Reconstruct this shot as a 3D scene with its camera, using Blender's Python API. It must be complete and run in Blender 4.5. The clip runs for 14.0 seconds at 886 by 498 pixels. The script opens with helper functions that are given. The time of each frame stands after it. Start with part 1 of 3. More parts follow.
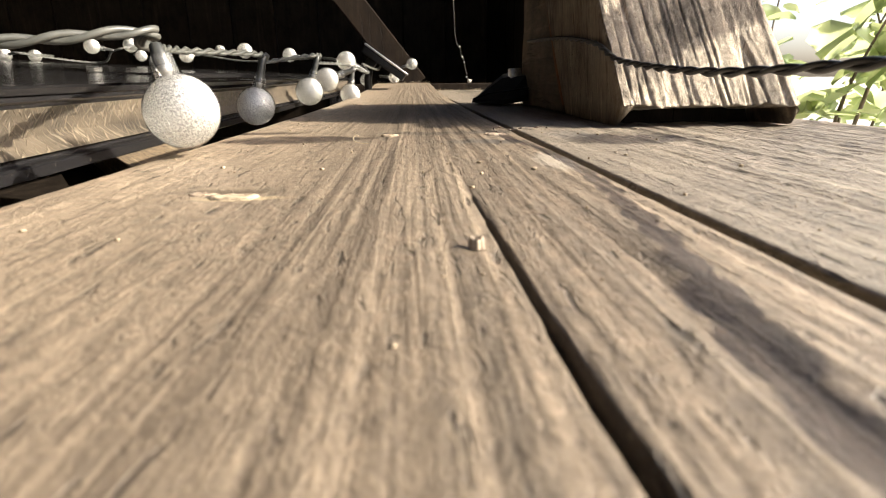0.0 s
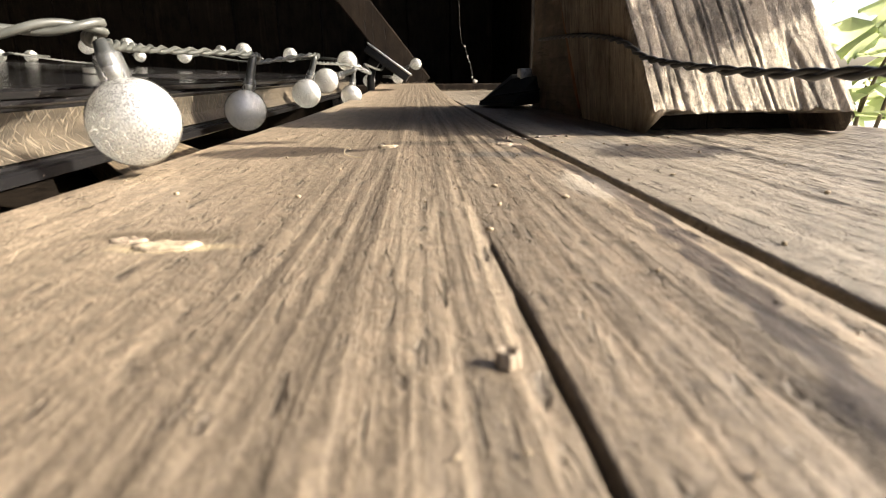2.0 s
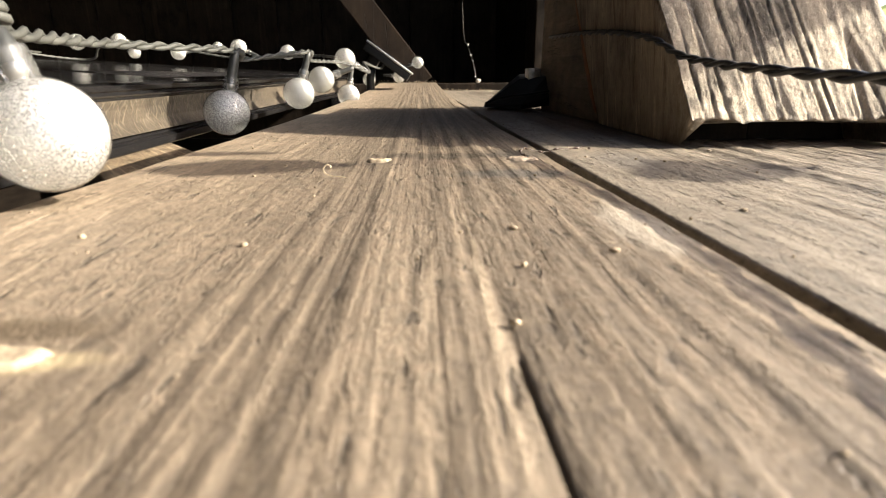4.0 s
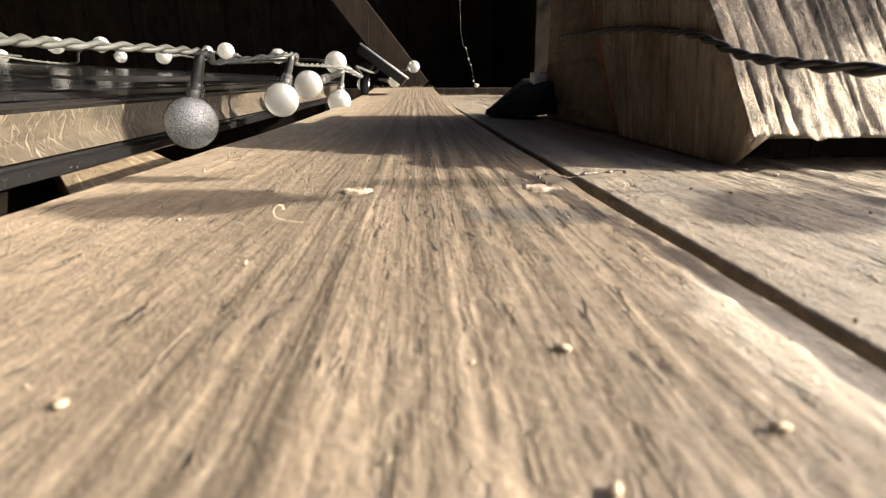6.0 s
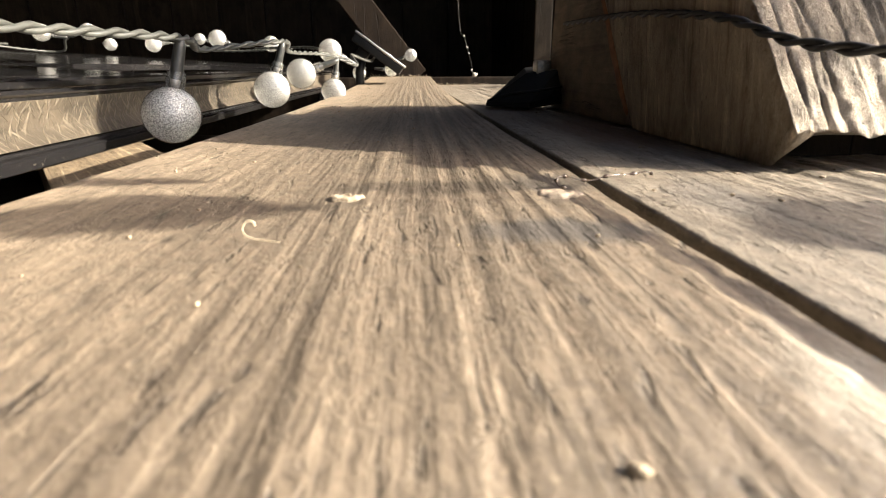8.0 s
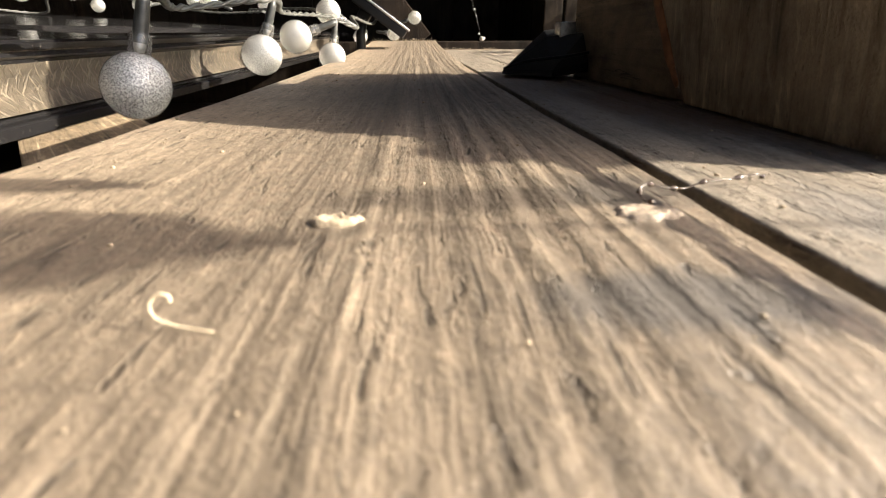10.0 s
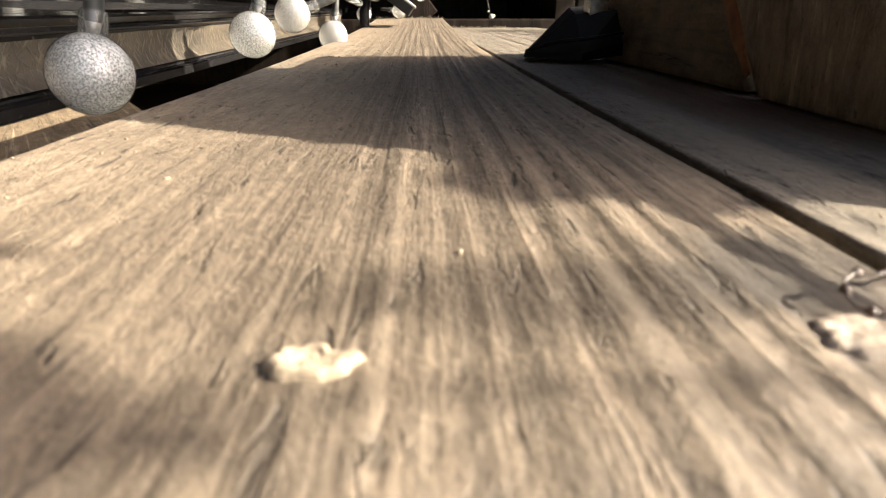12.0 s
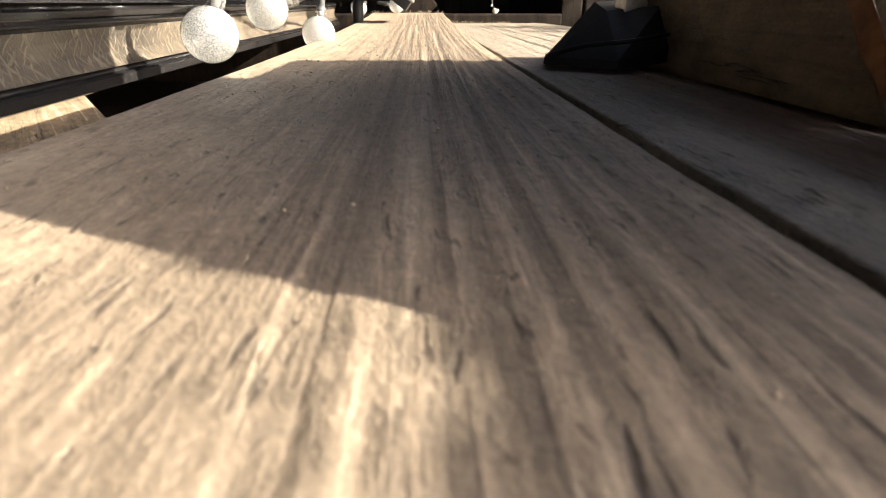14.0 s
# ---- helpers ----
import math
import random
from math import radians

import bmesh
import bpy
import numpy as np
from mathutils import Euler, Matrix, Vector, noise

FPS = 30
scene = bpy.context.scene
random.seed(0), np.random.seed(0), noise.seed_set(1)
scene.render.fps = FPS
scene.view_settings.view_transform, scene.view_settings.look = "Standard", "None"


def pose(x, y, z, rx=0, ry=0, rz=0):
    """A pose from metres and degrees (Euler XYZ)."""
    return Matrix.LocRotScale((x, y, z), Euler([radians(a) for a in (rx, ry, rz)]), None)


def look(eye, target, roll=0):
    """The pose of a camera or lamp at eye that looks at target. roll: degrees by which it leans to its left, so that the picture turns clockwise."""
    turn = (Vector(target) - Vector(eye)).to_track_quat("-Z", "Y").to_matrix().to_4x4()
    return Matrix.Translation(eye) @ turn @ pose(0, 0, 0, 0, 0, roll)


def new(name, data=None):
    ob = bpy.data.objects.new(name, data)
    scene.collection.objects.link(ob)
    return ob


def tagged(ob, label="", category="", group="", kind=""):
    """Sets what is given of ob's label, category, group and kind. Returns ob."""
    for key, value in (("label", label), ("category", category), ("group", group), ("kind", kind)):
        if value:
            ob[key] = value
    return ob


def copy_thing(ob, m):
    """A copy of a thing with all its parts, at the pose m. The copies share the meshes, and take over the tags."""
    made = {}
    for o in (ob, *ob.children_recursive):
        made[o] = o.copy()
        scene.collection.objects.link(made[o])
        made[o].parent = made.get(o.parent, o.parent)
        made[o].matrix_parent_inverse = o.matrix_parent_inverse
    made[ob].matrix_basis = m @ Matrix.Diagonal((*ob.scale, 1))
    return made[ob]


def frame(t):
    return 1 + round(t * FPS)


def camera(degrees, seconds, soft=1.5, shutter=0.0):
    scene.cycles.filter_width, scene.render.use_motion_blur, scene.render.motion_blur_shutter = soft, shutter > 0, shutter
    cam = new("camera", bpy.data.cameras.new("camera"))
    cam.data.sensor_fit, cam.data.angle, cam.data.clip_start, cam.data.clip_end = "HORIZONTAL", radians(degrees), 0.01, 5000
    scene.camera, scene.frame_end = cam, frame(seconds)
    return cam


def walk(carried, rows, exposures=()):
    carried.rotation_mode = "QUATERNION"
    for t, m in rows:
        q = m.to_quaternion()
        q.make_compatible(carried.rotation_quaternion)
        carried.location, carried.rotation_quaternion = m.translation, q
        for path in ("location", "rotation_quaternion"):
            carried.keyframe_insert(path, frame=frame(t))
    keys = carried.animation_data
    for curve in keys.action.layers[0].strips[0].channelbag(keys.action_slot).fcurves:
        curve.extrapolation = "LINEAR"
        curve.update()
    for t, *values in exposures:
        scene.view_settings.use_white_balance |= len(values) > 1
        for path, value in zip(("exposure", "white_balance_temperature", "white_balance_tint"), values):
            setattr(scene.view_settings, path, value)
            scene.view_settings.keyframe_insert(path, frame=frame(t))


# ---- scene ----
# The path is kept in spans of 38 mm: the plank is about 3.5 spans wide.
SPAN = 0.038
cam = camera(75.9, 14.0, soft=1.0)
cam.data.dof.use_dof = True
cam.data.dof.focus_distance = 0.30
cam.data.dof.aperture_fstop = 36.0
PATH = [
    (0, (0.74, 2.123, 0.618), (0.83, 4.039, 0.051), -0.7),
    (0.5, (0.756, 2.379, 0.628), (0.847, 4.294, 0.057), -0.9),
    (1, (0.776, 2.647, 0.638), (0.865, 4.56, 0.063), -0.9),
    (1.5, (0.781, 2.742, 0.637), (0.864, 4.655, 0.061), -0.9),
    (2, (0.771, 3.019, 0.645), (0.845, 4.936, 0.078), -0.8),
    (2.5, (0.788, 3.239, 0.645), (0.853, 5.156, 0.079), -0.6),
    (3, (0.809, 3.429, 0.65), (0.871, 5.346, 0.081), -0.6),
    (3.5, (0.803, 3.657, 0.666), (0.87, 5.573, 0.097), -0.5),
    (4, (0.815, 3.985, 0.673), (0.885, 5.901, 0.102), -0.4),
    (4.2, (0.804, 4.065, 0.686), (0.885, 5.982, 0.119), -0.1),
    (6.5, (0.876, 5.387, 0.684), (0.955, 7.306, 0.129), -0.5),
    (7, (0.879, 5.465, 0.676), (0.958, 7.386, 0.123), -0.5),
    (9.3, (0.81, 6.277, 0.701), (0.913, 8.157, 0.024), -0.2),
    (9.5, (0.815, 6.387, 0.685), (0.909, 8.264, 0.0), -0.2),
    (10, (0.772, 6.801, 0.672), (0.85, 8.674, -0.026), -0.3),
    (10.5, (0.743, 7.17, 0.664), (0.804, 9.036, -0.053), -0.2),
    (11, (0.693, 7.397, 0.676), (0.741, 9.255, -0.062), -0.3),
    (11.5, (0.692, 7.674, 0.668), (0.744, 9.525, -0.088), -0.3),
    (12, (0.684, 7.902, 0.676), (0.747, 9.75, -0.086), -0.2),
    (12.5, (0.733, 8.494, 0.692), (0.796, 10.341, -0.074), -0.1),
    (13, (0.753, 8.877, 0.709), (0.819, 10.723, -0.058), -0.0),
    (13.5, (0.735, 9.324, 0.713), (0.802, 11.167, -0.06), 0.1),
    (14, (0.738, 9.633, 0.702), (0.803, 11.474, -0.077), 0.0),
]

EXPOSURES = [(0.0, 1.60), (3.0, 1.60), (4.0, 1.62), (7.0, 1.84), (10.0, 1.90), (12.0, 2.02), (12.5, 2.10), (14.0, 2.58)]
walk(cam, [(t, look([SPAN * c for c in eye], [SPAN * c for c in target], roll)) for t, eye, target, roll in PATH], EXPOSURES)

# ---- light ----
SUN_EL, SUN_AZ = 29.0, -9.5            # elevation; direction to the sun, degrees from +x in plan
world = bpy.data.worlds.new("daylight")
scene.world = world
world.use_nodes = True
wn = world.node_tree
sky = wn.nodes.new("ShaderNodeTexSky")
sky.sky_type = "NISHITA"
sky.sun_disc = False
sky.air_density, sky.dust_density, sky.ozone_density = 0.7, 4.0, 0.6
sky.sun_elevation = radians(SUN_EL)
sky.sun_rotation = radians(90 - SUN_AZ)
wn.nodes["Background"].inputs["Strength"].default_value = 0.132
wn.links.new(sky.outputs[0], wn.nodes["Background"].inputs["Color"])
sun_dir = Vector((math.cos(radians(SUN_EL)) * math.cos(radians(SUN_AZ)), math.cos(radians(SUN_EL)) * math.sin(radians(SUN_AZ)), math.sin(radians(SUN_EL))))
sun = new("sun", bpy.data.lights.new("sun", "SUN"))
sun.data.energy, sun.data.angle, sun.data.color = 5.0, radians(0.53), (1.0, 0.92, 0.79)
sun.matrix_world = look(sun_dir * 5, (0, 0, 0))


# ---- materials ----
def material(name, rough=0.6, metal=0.0, color=(0.5, 0.5, 0.5)):
    m = bpy.data.materials.new(name)
    m.use_nodes = True
    b = m.node_tree.nodes["Principled BSDF"]
    b.inputs["Roughness"].default_value, b.inputs["Metallic"].default_value = rough, metal
    b.inputs["Base Color"].default_value = (*color, 1)
    return m, m.node_tree, b


def node(nt, kind, **values):
    n = nt.nodes.new(kind)
    for key, value in values.items():
        n.inputs[key.replace("_", " ")].default_value = value
    return n


def tex_noise(nt, scale, detail=4.0, rough=0.55, distort=0.0, coords="Object"):
    """Noise stretched by a scale for each axis."""
    tc = nt.nodes.new("ShaderNodeTexCoord")
    mp = nt.nodes.new("ShaderNodeMapping")
    mp.inputs["Scale"].default_value = scale
    nt.links.new(tc.outputs[coords], mp.inputs["Vector"])
    n = node(nt, "ShaderNodeTexNoise", Scale=1.0, Detail=detail, Roughness=rough, Distortion=distort)
    nt.links.new(mp.outputs[0], n.inputs["Vector"])
    return n.outputs["Fac"]


def ramp(nt, fac, stops):
    r = nt.nodes.new("ShaderNodeValToRGB")
    el = r.color_ramp.elements
    while len(el) < len(stops):
        el.new(0.5)
    for e, (p, c) in zip(el, stops):
        e.position, e.color = p, (*c, 1) if len(c) == 3 else c
    nt.links.new(fac, r.inputs["Fac"])
    return r.outputs["Color"]


def mixed(nt, fac, a, b, mode="MIX"):
    m = nt.nodes.new("ShaderNodeMix")
    m.data_type, m.blend_type = "RGBA", mode
    for sock, v in ((m.inputs["Factor"], fac), (m.inputs["A"], a), (m.inputs["B"], b)):
        if isinstance(v, bpy.types.NodeSocket):
            nt.links.new(v, sock)
        elif isinstance(v, (int, float)):
            sock.default_value = v
        else:
            sock.default_value = (*v, 1)
    return m.outputs["Result"]


def bump(nt, b, height, strength, distance, normal=None):
    n = node(nt, "ShaderNodeBump", Strength=strength, Distance=distance)
    nt.links.new(height, n.inputs["Height"])
    if normal:
        nt.links.new(normal, n.inputs["Normal"])
    nt.links.new(n.outputs[0], b.inputs["Normal"])
    return n.outputs[0]


def grey3(v):
    return (v, v, v)


def wood(name, along, dark, mid, light, grain=1.0, relief=1.0, stain=0.5, rough=0.75, spots=True, gloss=0.35, checks=0.8):
    """Weathered softwood with its fibres along one axis ('x', 'y' or 'z')."""
    m, nt, b = material(name, rough)
    def sc(across, length):
        return tuple(length if a == along else across for a in "xyz")
    rings = tex_noise(nt, sc(190 * grain, 6 * grain), 4, 0.55, 0.5)
    fibres = tex_noise(nt, sc(800 * grain, 60 * grain), 5, 0.7, 0.3)
    short = tex_noise(nt, sc(1300 * grain, 800 * grain), 4, 0.75)
    mottle = tex_noise(nt, sc(190 * grain, 60 * grain), 6, 0.7)
    cloud = tex_noise(nt, sc(34, 22), 6, 0.65)
    cracks = tex_noise(nt, sc(210 * grain, 9 * grain), 3, 0.55, 0.6)
    base = ramp(nt, rings, [(0.28, dark), (0.42, mid), (0.57, mid), (0.68, light)])
    base = mixed(nt, 0.25, base, mid)
    f = ramp(nt, fibres, [(0.28, grey3(0.66)), (0.5, grey3(0.95)), (0.72, grey3(1.18))])
    base = mixed(nt, 0.45, base, f, "MULTIPLY")
    g = ramp(nt, mottle, [(0.28, grey3(0.58)), (0.5, grey3(0.95)), (0.72, grey3(1.3))])
    base = mixed(nt, 0.85, base, g, "MULTIPLY")
    q = ramp(nt, short, [(0.30, grey3(0.70)), (0.5, grey3(0.98)), (0.70, grey3(1.25))])
    base = mixed(nt, 0.6, base, q, "MULTIPLY")
    s = ramp(nt, cloud, [(0.34, grey3(1.0 - stain)), (0.50, grey3(0.95)), (0.66, grey3(1.12))])
    base = mixed(nt, 1.0, base, s, "MULTIPLY")
    line = ramp(nt, cracks, [(0.485, grey3(0.0)), (0.497, grey3(1.0)), (0.503, grey3(1.0)), (0.515, grey3(0.0))])
    some = ramp(nt, tex_noise(nt, sc(60, 14), 3, 0.6), [(0.54, grey3(0.0)), (0.62, grey3(1.0))])
    line = mixed(nt, 1.0, line, some, "MULTIPLY")
    base = mixed(nt, mixed(nt, 1.0, line, grey3(checks), "MULTIPLY"), base, tuple(c * 0.35 for c in dark))
    if spots:
        p = ramp(nt, tex_noise(nt, sc(520, 330), 3, 0.6), [(0.66, grey3(0.0)), (0.74, grey3(1.0))])
        base = mixed(nt, mixed(nt, 1.0, p, grey3(0.4), "MULTIPLY"), base, light)
        d = ramp(nt, tex_noise(nt, sc(380, 190), 3, 0.6), [(0.27, grey3(1.0)), (0.36, grey3(0.0))])
        base = mixed(nt, mixed(nt, 1.0, d, grey3(0.65), "MULTIPLY"), base, dark)
    nt.links.new(base, b.inputs["Base Color"])
    b.inputs["Specular IOR Level"].default_value = gloss
    n1 = bump(nt, b, rings, 0.5 * relief, 0.0014)
    n2 = bump(nt, b, mottle, 0.75 * relief, 0.0012, n1)
    n3 = bump(nt, b, fibres, 0.3 * relief, 0.0006, n2)
    n4 = bump(nt, b, short, 0.7 * relief, 0.0005, n3)
    inv = nt.nodes.new("ShaderNodeInvert")
    nt.links.new(line, inv.inputs["Color"])
    bump(nt, b, inv.outputs[0], 0.85 * checks * relief, 0.0010, n4)
    return m


def patch(nt, centre, radii, edge=0.45, ragged=0.7):
    """Mask for a stain or for painted shade: 1 in the middle of an ellipse on the boards, fading to 0 past its ragged
    edge.
    """
    tc = nt.nodes.new("ShaderNodeTexCoord")
    mp = nt.nodes.new("ShaderNodeMapping")
    mp.inputs["Location"].default_value = (-centre[0] / radii[0], -centre[1] / radii[1], 0)
    mp.inputs["Scale"].default_value = (1 / radii[0], 1 / radii[1], 0)
    nt.links.new(tc.outputs["Object"], mp.inputs["Vector"])
    ln = nt.nodes.new("ShaderNodeVectorMath")
    ln.operation = "LENGTH"
    nt.links.new(mp.outputs[0], ln.inputs[0])
    add = nt.nodes.new("ShaderNodeMath")
    add.operation = "MULTIPLY_ADD"
    nt.links.new(tex_noise(nt, (420, 130, 1), 5, 0.7), add.inputs[0])
    add.inputs[1].default_value = 2 * ragged
    nt.links.new(ln.outputs["Value"], add.inputs[2])
    r = node(nt, "ShaderNodeMapRange", From_Min=ragged + 1.0 - edge, From_Max=ragged + 1.0 + edge, To_Min=1.0, To_Max=0.0)
    r.interpolation_type = "SMOOTHSTEP"
    nt.links.new(add.outputs[0], r.inputs["Value"])
    return r.outputs[0]


def scaled(nt, value, k):
    m = nt.nodes.new("ShaderNodeMath")
    m.operation = "MULTIPLY"
    nt.links.new(value, m.inputs[0])
    if isinstance(k, (int, float)):
        m.inputs[1].default_value = k
    else:
        nt.links.new(k, m.inputs[1])
    return m.outputs[0]


def across(nt, x0, x1, wander):
    """0 to 1 across a board between two x, straying a little along its length as grain does."""
    tc = nt.nodes.new("ShaderNodeTexCoord")
    sep = nt.nodes.new("ShaderNodeSeparateXYZ")
    nt.links.new(tc.outputs["Object"], sep.inputs[0])
    stray = nt.nodes.new("ShaderNodeMath")
    stray.operation = "MULTIPLY_ADD"
    nt.links.new(tex_noise(nt, (55, 11, 1), 3, 0.5), stray.inputs[0])
    stray.inputs[1].default_value = 2 * wander
    nt.links.new(sep.outputs[0], stray.inputs[2])
    r = node(nt, "ShaderNodeMapRange", From_Min=x0 + wander, From_Max=x1 + wander)
    nt.links.new(stray.outputs[0], r.inputs["Value"])
    return r.outputs[0]


def board_wood(name, x0, x1, bands, ridged, stains_and_shade, dark, mid, light, relief=1.0, rough=0.6, gloss=0.5):
    """Weathered board along y. bands: (place across, tone) of its growth rings; ridged: (place across, strength) of the
    raised grain; stains_and_shade: (centre, radii, colour, strength) of stain marks and painted shade."""
    m, nt, b = material(name, rough)
    place = across(nt, x0, x1, 0.0022)
    tone = ramp(nt, place, [(p, grey3(v)) for p, v in bands])
    ridge = ramp(nt, place, [(p, grey3(v)) for p, v in ridged])
    rings = tex_noise(nt, (330, 7, 330), 3, 0.5, 0.35)
    fibres = tex_noise(nt, (1100, 70, 1100), 5, 0.65, 0.2)
    flecks = tex_noise(nt, (520, 260, 520), 5, 0.7, 0.4)
    fine = tex_noise(nt, (1900, 900, 1900), 4, 0.7)
    cloud = tex_noise(nt, (75, 28, 75), 5, 0.6)
    gouge = tex_noise(nt, (420, 75, 420), 4, 0.6, 0.5)
    base = ramp(nt, cloud, [(0.3, tuple(c * 0.78 for c in mid)), (0.52, mid), (0.72, tuple(c * 1.25 for c in mid))])
    streak = ramp(nt, rings, [(0.30, tuple(c * 1.0 for c in dark)), (0.44, mid), (0.56, mid), (0.72, light)])
    base = mixed(nt, scaled(nt, ridge, 0.36), base, streak)
    broken = ramp(nt, tex_noise(nt, (160, 45, 160), 4, 0.6), [(0.35, grey3(0.45)), (0.6, grey3(1.0))])
    base = mixed(nt, broken, base, mixed(nt, 1.0, base, tone, "MULTIPLY"))
    base = mixed(nt, 0.55, base, ramp(nt, fibres, [(0.28, grey3(0.6)), (0.5, grey3(1.0)), (0.72, grey3(1.35))]), "MULTIPLY")
    base = mixed(nt, 0.75, base, ramp(nt, flecks, [(0.28, grey3(0.46)), (0.5, grey3(1.0)), (0.72, grey3(1.45))]), "MULTIPLY")
    base = mixed(nt, 0.55, base, ramp(nt, fine, [(0.3, grey3(0.7)), (0.5, grey3(1.0)), (0.7, grey3(1.3))]), "MULTIPLY")
    pits = ramp(nt, gouge, [(0.32, grey3(1.0)), (0.395, grey3(0.0))])
    base = mixed(nt, scaled(nt, pits, 0.75), base, tuple(c * 0.75 for c in dark))
    pale = ramp(nt, tex_noise(nt, (640, 420, 640), 3, 0.6), [(0.665, grey3(0.0)), (0.73, grey3(1.0))])
    base = mixed(nt, scaled(nt, pale, 0.4), base, light)
    for centre, radii, colour, strength in stains_and_shade:
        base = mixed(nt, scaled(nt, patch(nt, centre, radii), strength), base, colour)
    nt.links.new(base, b.inputs["Base Color"])
    b.inputs["Specular IOR Level"].default_value = gloss
    n1 = bump(nt, b, scaled(nt, rings, ridge), 0.6 * relief, 0.0016)
    n2 = bump(nt, b, flecks, 0.6 * relief, 0.0009, n1)
    n3 = bump(nt, b, fibres, 0.3 * relief, 0.0006, n2)
    n4 = bump(nt, b, fine, 0.6 * relief, 0.0004, n3)
    inv = nt.nodes.new("ShaderNodeInvert")
    nt.links.new(pits, inv.inputs["Color"])
    bump(nt, b, inv.outputs[0], 0.7 * relief, 0.0009, n4)
    return m


DECK_WOOD = board_wood(
    "weathered_deck_wood", -0.06, 0.08,
    # Growth rings; the 0.934 tone is raised further to paint in glare.
    [(0.0, 1.95), (0.16, 1.75), (0.32, 1.36), (0.46, 1.04), (0.555, 0.86), (0.583, 0.92), (0.596, 1.30), (0.612, 0.82), (0.624, 1.20), (0.640, 0.68), (0.655, 1.10),
     (0.672, 0.68), (0.690, 0.84), (0.704, 1.20), (0.718, 0.76), (0.742, 0.72), (0.758, 0.84), (0.772, 1.28), (0.792, 0.70), (0.815, 0.80), (0.837, 1.28), (0.856, 0.78), (0.885, 1.02), (0.934, 1.60), (0.965, 1.05)],
    [(0.0, 0.15), (0.38, 0.25), (0.52, 0.9), (1.0, 1.0)],
    [((0.0700, 0.250), (0.005, 0.018), (0.40, 0.35, 0.28), 0.6),
     # Blots at y 0.311 to 0.356: dark stain with cast shade painted in.
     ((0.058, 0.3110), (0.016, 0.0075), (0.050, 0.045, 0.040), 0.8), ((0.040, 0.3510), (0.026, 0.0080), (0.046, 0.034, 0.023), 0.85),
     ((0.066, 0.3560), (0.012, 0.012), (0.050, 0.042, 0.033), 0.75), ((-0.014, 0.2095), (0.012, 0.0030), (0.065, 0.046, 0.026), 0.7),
     ((-0.010, 0.2020), (0.009, 0.0022), (0.46, 0.37, 0.22), 0.7)],
    (0.040, 0.030, 0.020), (0.138, 0.1065, 0.0735), (0.38, 0.304, 0.214), rough=0.55, gloss=0.5)
ROUGH_DECK_WOOD = board_wood(
    "rough_deck_wood", 0.08, 0.21,
    [(0.0, 0.95), (0.10, 1.05), (0.18, 0.85), (0.25, 1.35), (0.30, 0.9), (0.37, 1.3), (0.43, 0.85), (0.52, 1.4), (0.60, 0.9), (0.72, 1.35), (0.85, 0.95), (1.0, 1.2)],
    [(0.0, 0.2), (0.20, 0.35), (0.30, 1.0), (1.0, 1.0)],
    [((0.121, 0.480), (0.020, 0.060), (0.13, 0.062, 0.028), 0.6), ((0.092, 0.44), (0.006, 0.08), (0.34, 0.27, 0.19), 0.4), ((0.098, 0.335), (0.010, 0.020), (0.12, 0.11, 0.10), 0.5)],
    (0.050, 0.038, 0.026), (0.172, 0.143, 0.108), (0.54, 0.46, 0.355), relief=1.3, rough=0.55, gloss=0.5)
POST_WOOD = wood("rough_post_wood", "z", (0.08, 0.064, 0.047), (0.42, 0.35, 0.265), (0.78, 0.67, 0.52), grain=1.3, relief=1.8, stain=0.6, checks=0.15)
JOIST_WOOD = wood("cut_joist_wood", "y", (0.05, 0.033, 0.018), (0.25, 0.185, 0.115), (0.55, 0.43, 0.28), grain=1.2, relief=1.3, stain=0.4)
# Dark board colour; on the box under the post it paints shade.
DARK_WOOD = wood("dark_stain_and_gap_shade", "z", (0.006, 0.0045, 0.003), (0.016, 0.0115, 0.008), (0.032, 0.022, 0.015), grain=0.3, stain=0.5, spots=False, gloss=0.08)
BLOCK_WOOD = wood("dark_block_wood", "y", (0.075, 0.055, 0.037), (0.20, 0.155, 0.11), (0.30, 0.235, 0.165), grain=0.7, relief=1.2)
BRACE_WOOD = wood("brown_brace_wood", "z", (0.007, 0.0045, 0.0027), (0.016, 0.010, 0.006), (0.027, 0.018, 0.011), grain=0.35, stain=0.4, spots=False, gloss=0.15)


def black_metal():
    m, nt, b = material("black_painted_metal", 0.3)
    dust = ramp(nt, tex_noise(nt, (700, 500, 700), 4, 0.7), [(0.60, grey3(0.0)), (0.74, grey3(1.0))])
    film = ramp(nt, tex_noise(nt, (14, 7, 30), 4, 0.6), [(0.35, grey3(0.01)), (0.7, grey3(0.07))])
    col = mixed(nt, film, (0.008, 0.008, 0.009), (0.10, 0.085, 0.065))
    col = mixed(nt, mixed(nt, 1.0, dust, grey3(0.3), "MULTIPLY"), col, (0.30, 0.25, 0.18))
    nt.links.new(col, b.inputs["Base Color"])
    r = nt.nodes.new("ShaderNodeMapRange")
    r.inputs["To Min"].default_value, r.inputs["To Max"].default_value = 0.14, 0.6
    nt.links.new(film, r.inputs["Value"])
    nt.links.new(r.outputs[0], b.inputs["Roughness"])
    bump(nt, b, tex_noise(nt, (260, 160, 260), 3, 0.6), 0.03, 0.001)
    return m


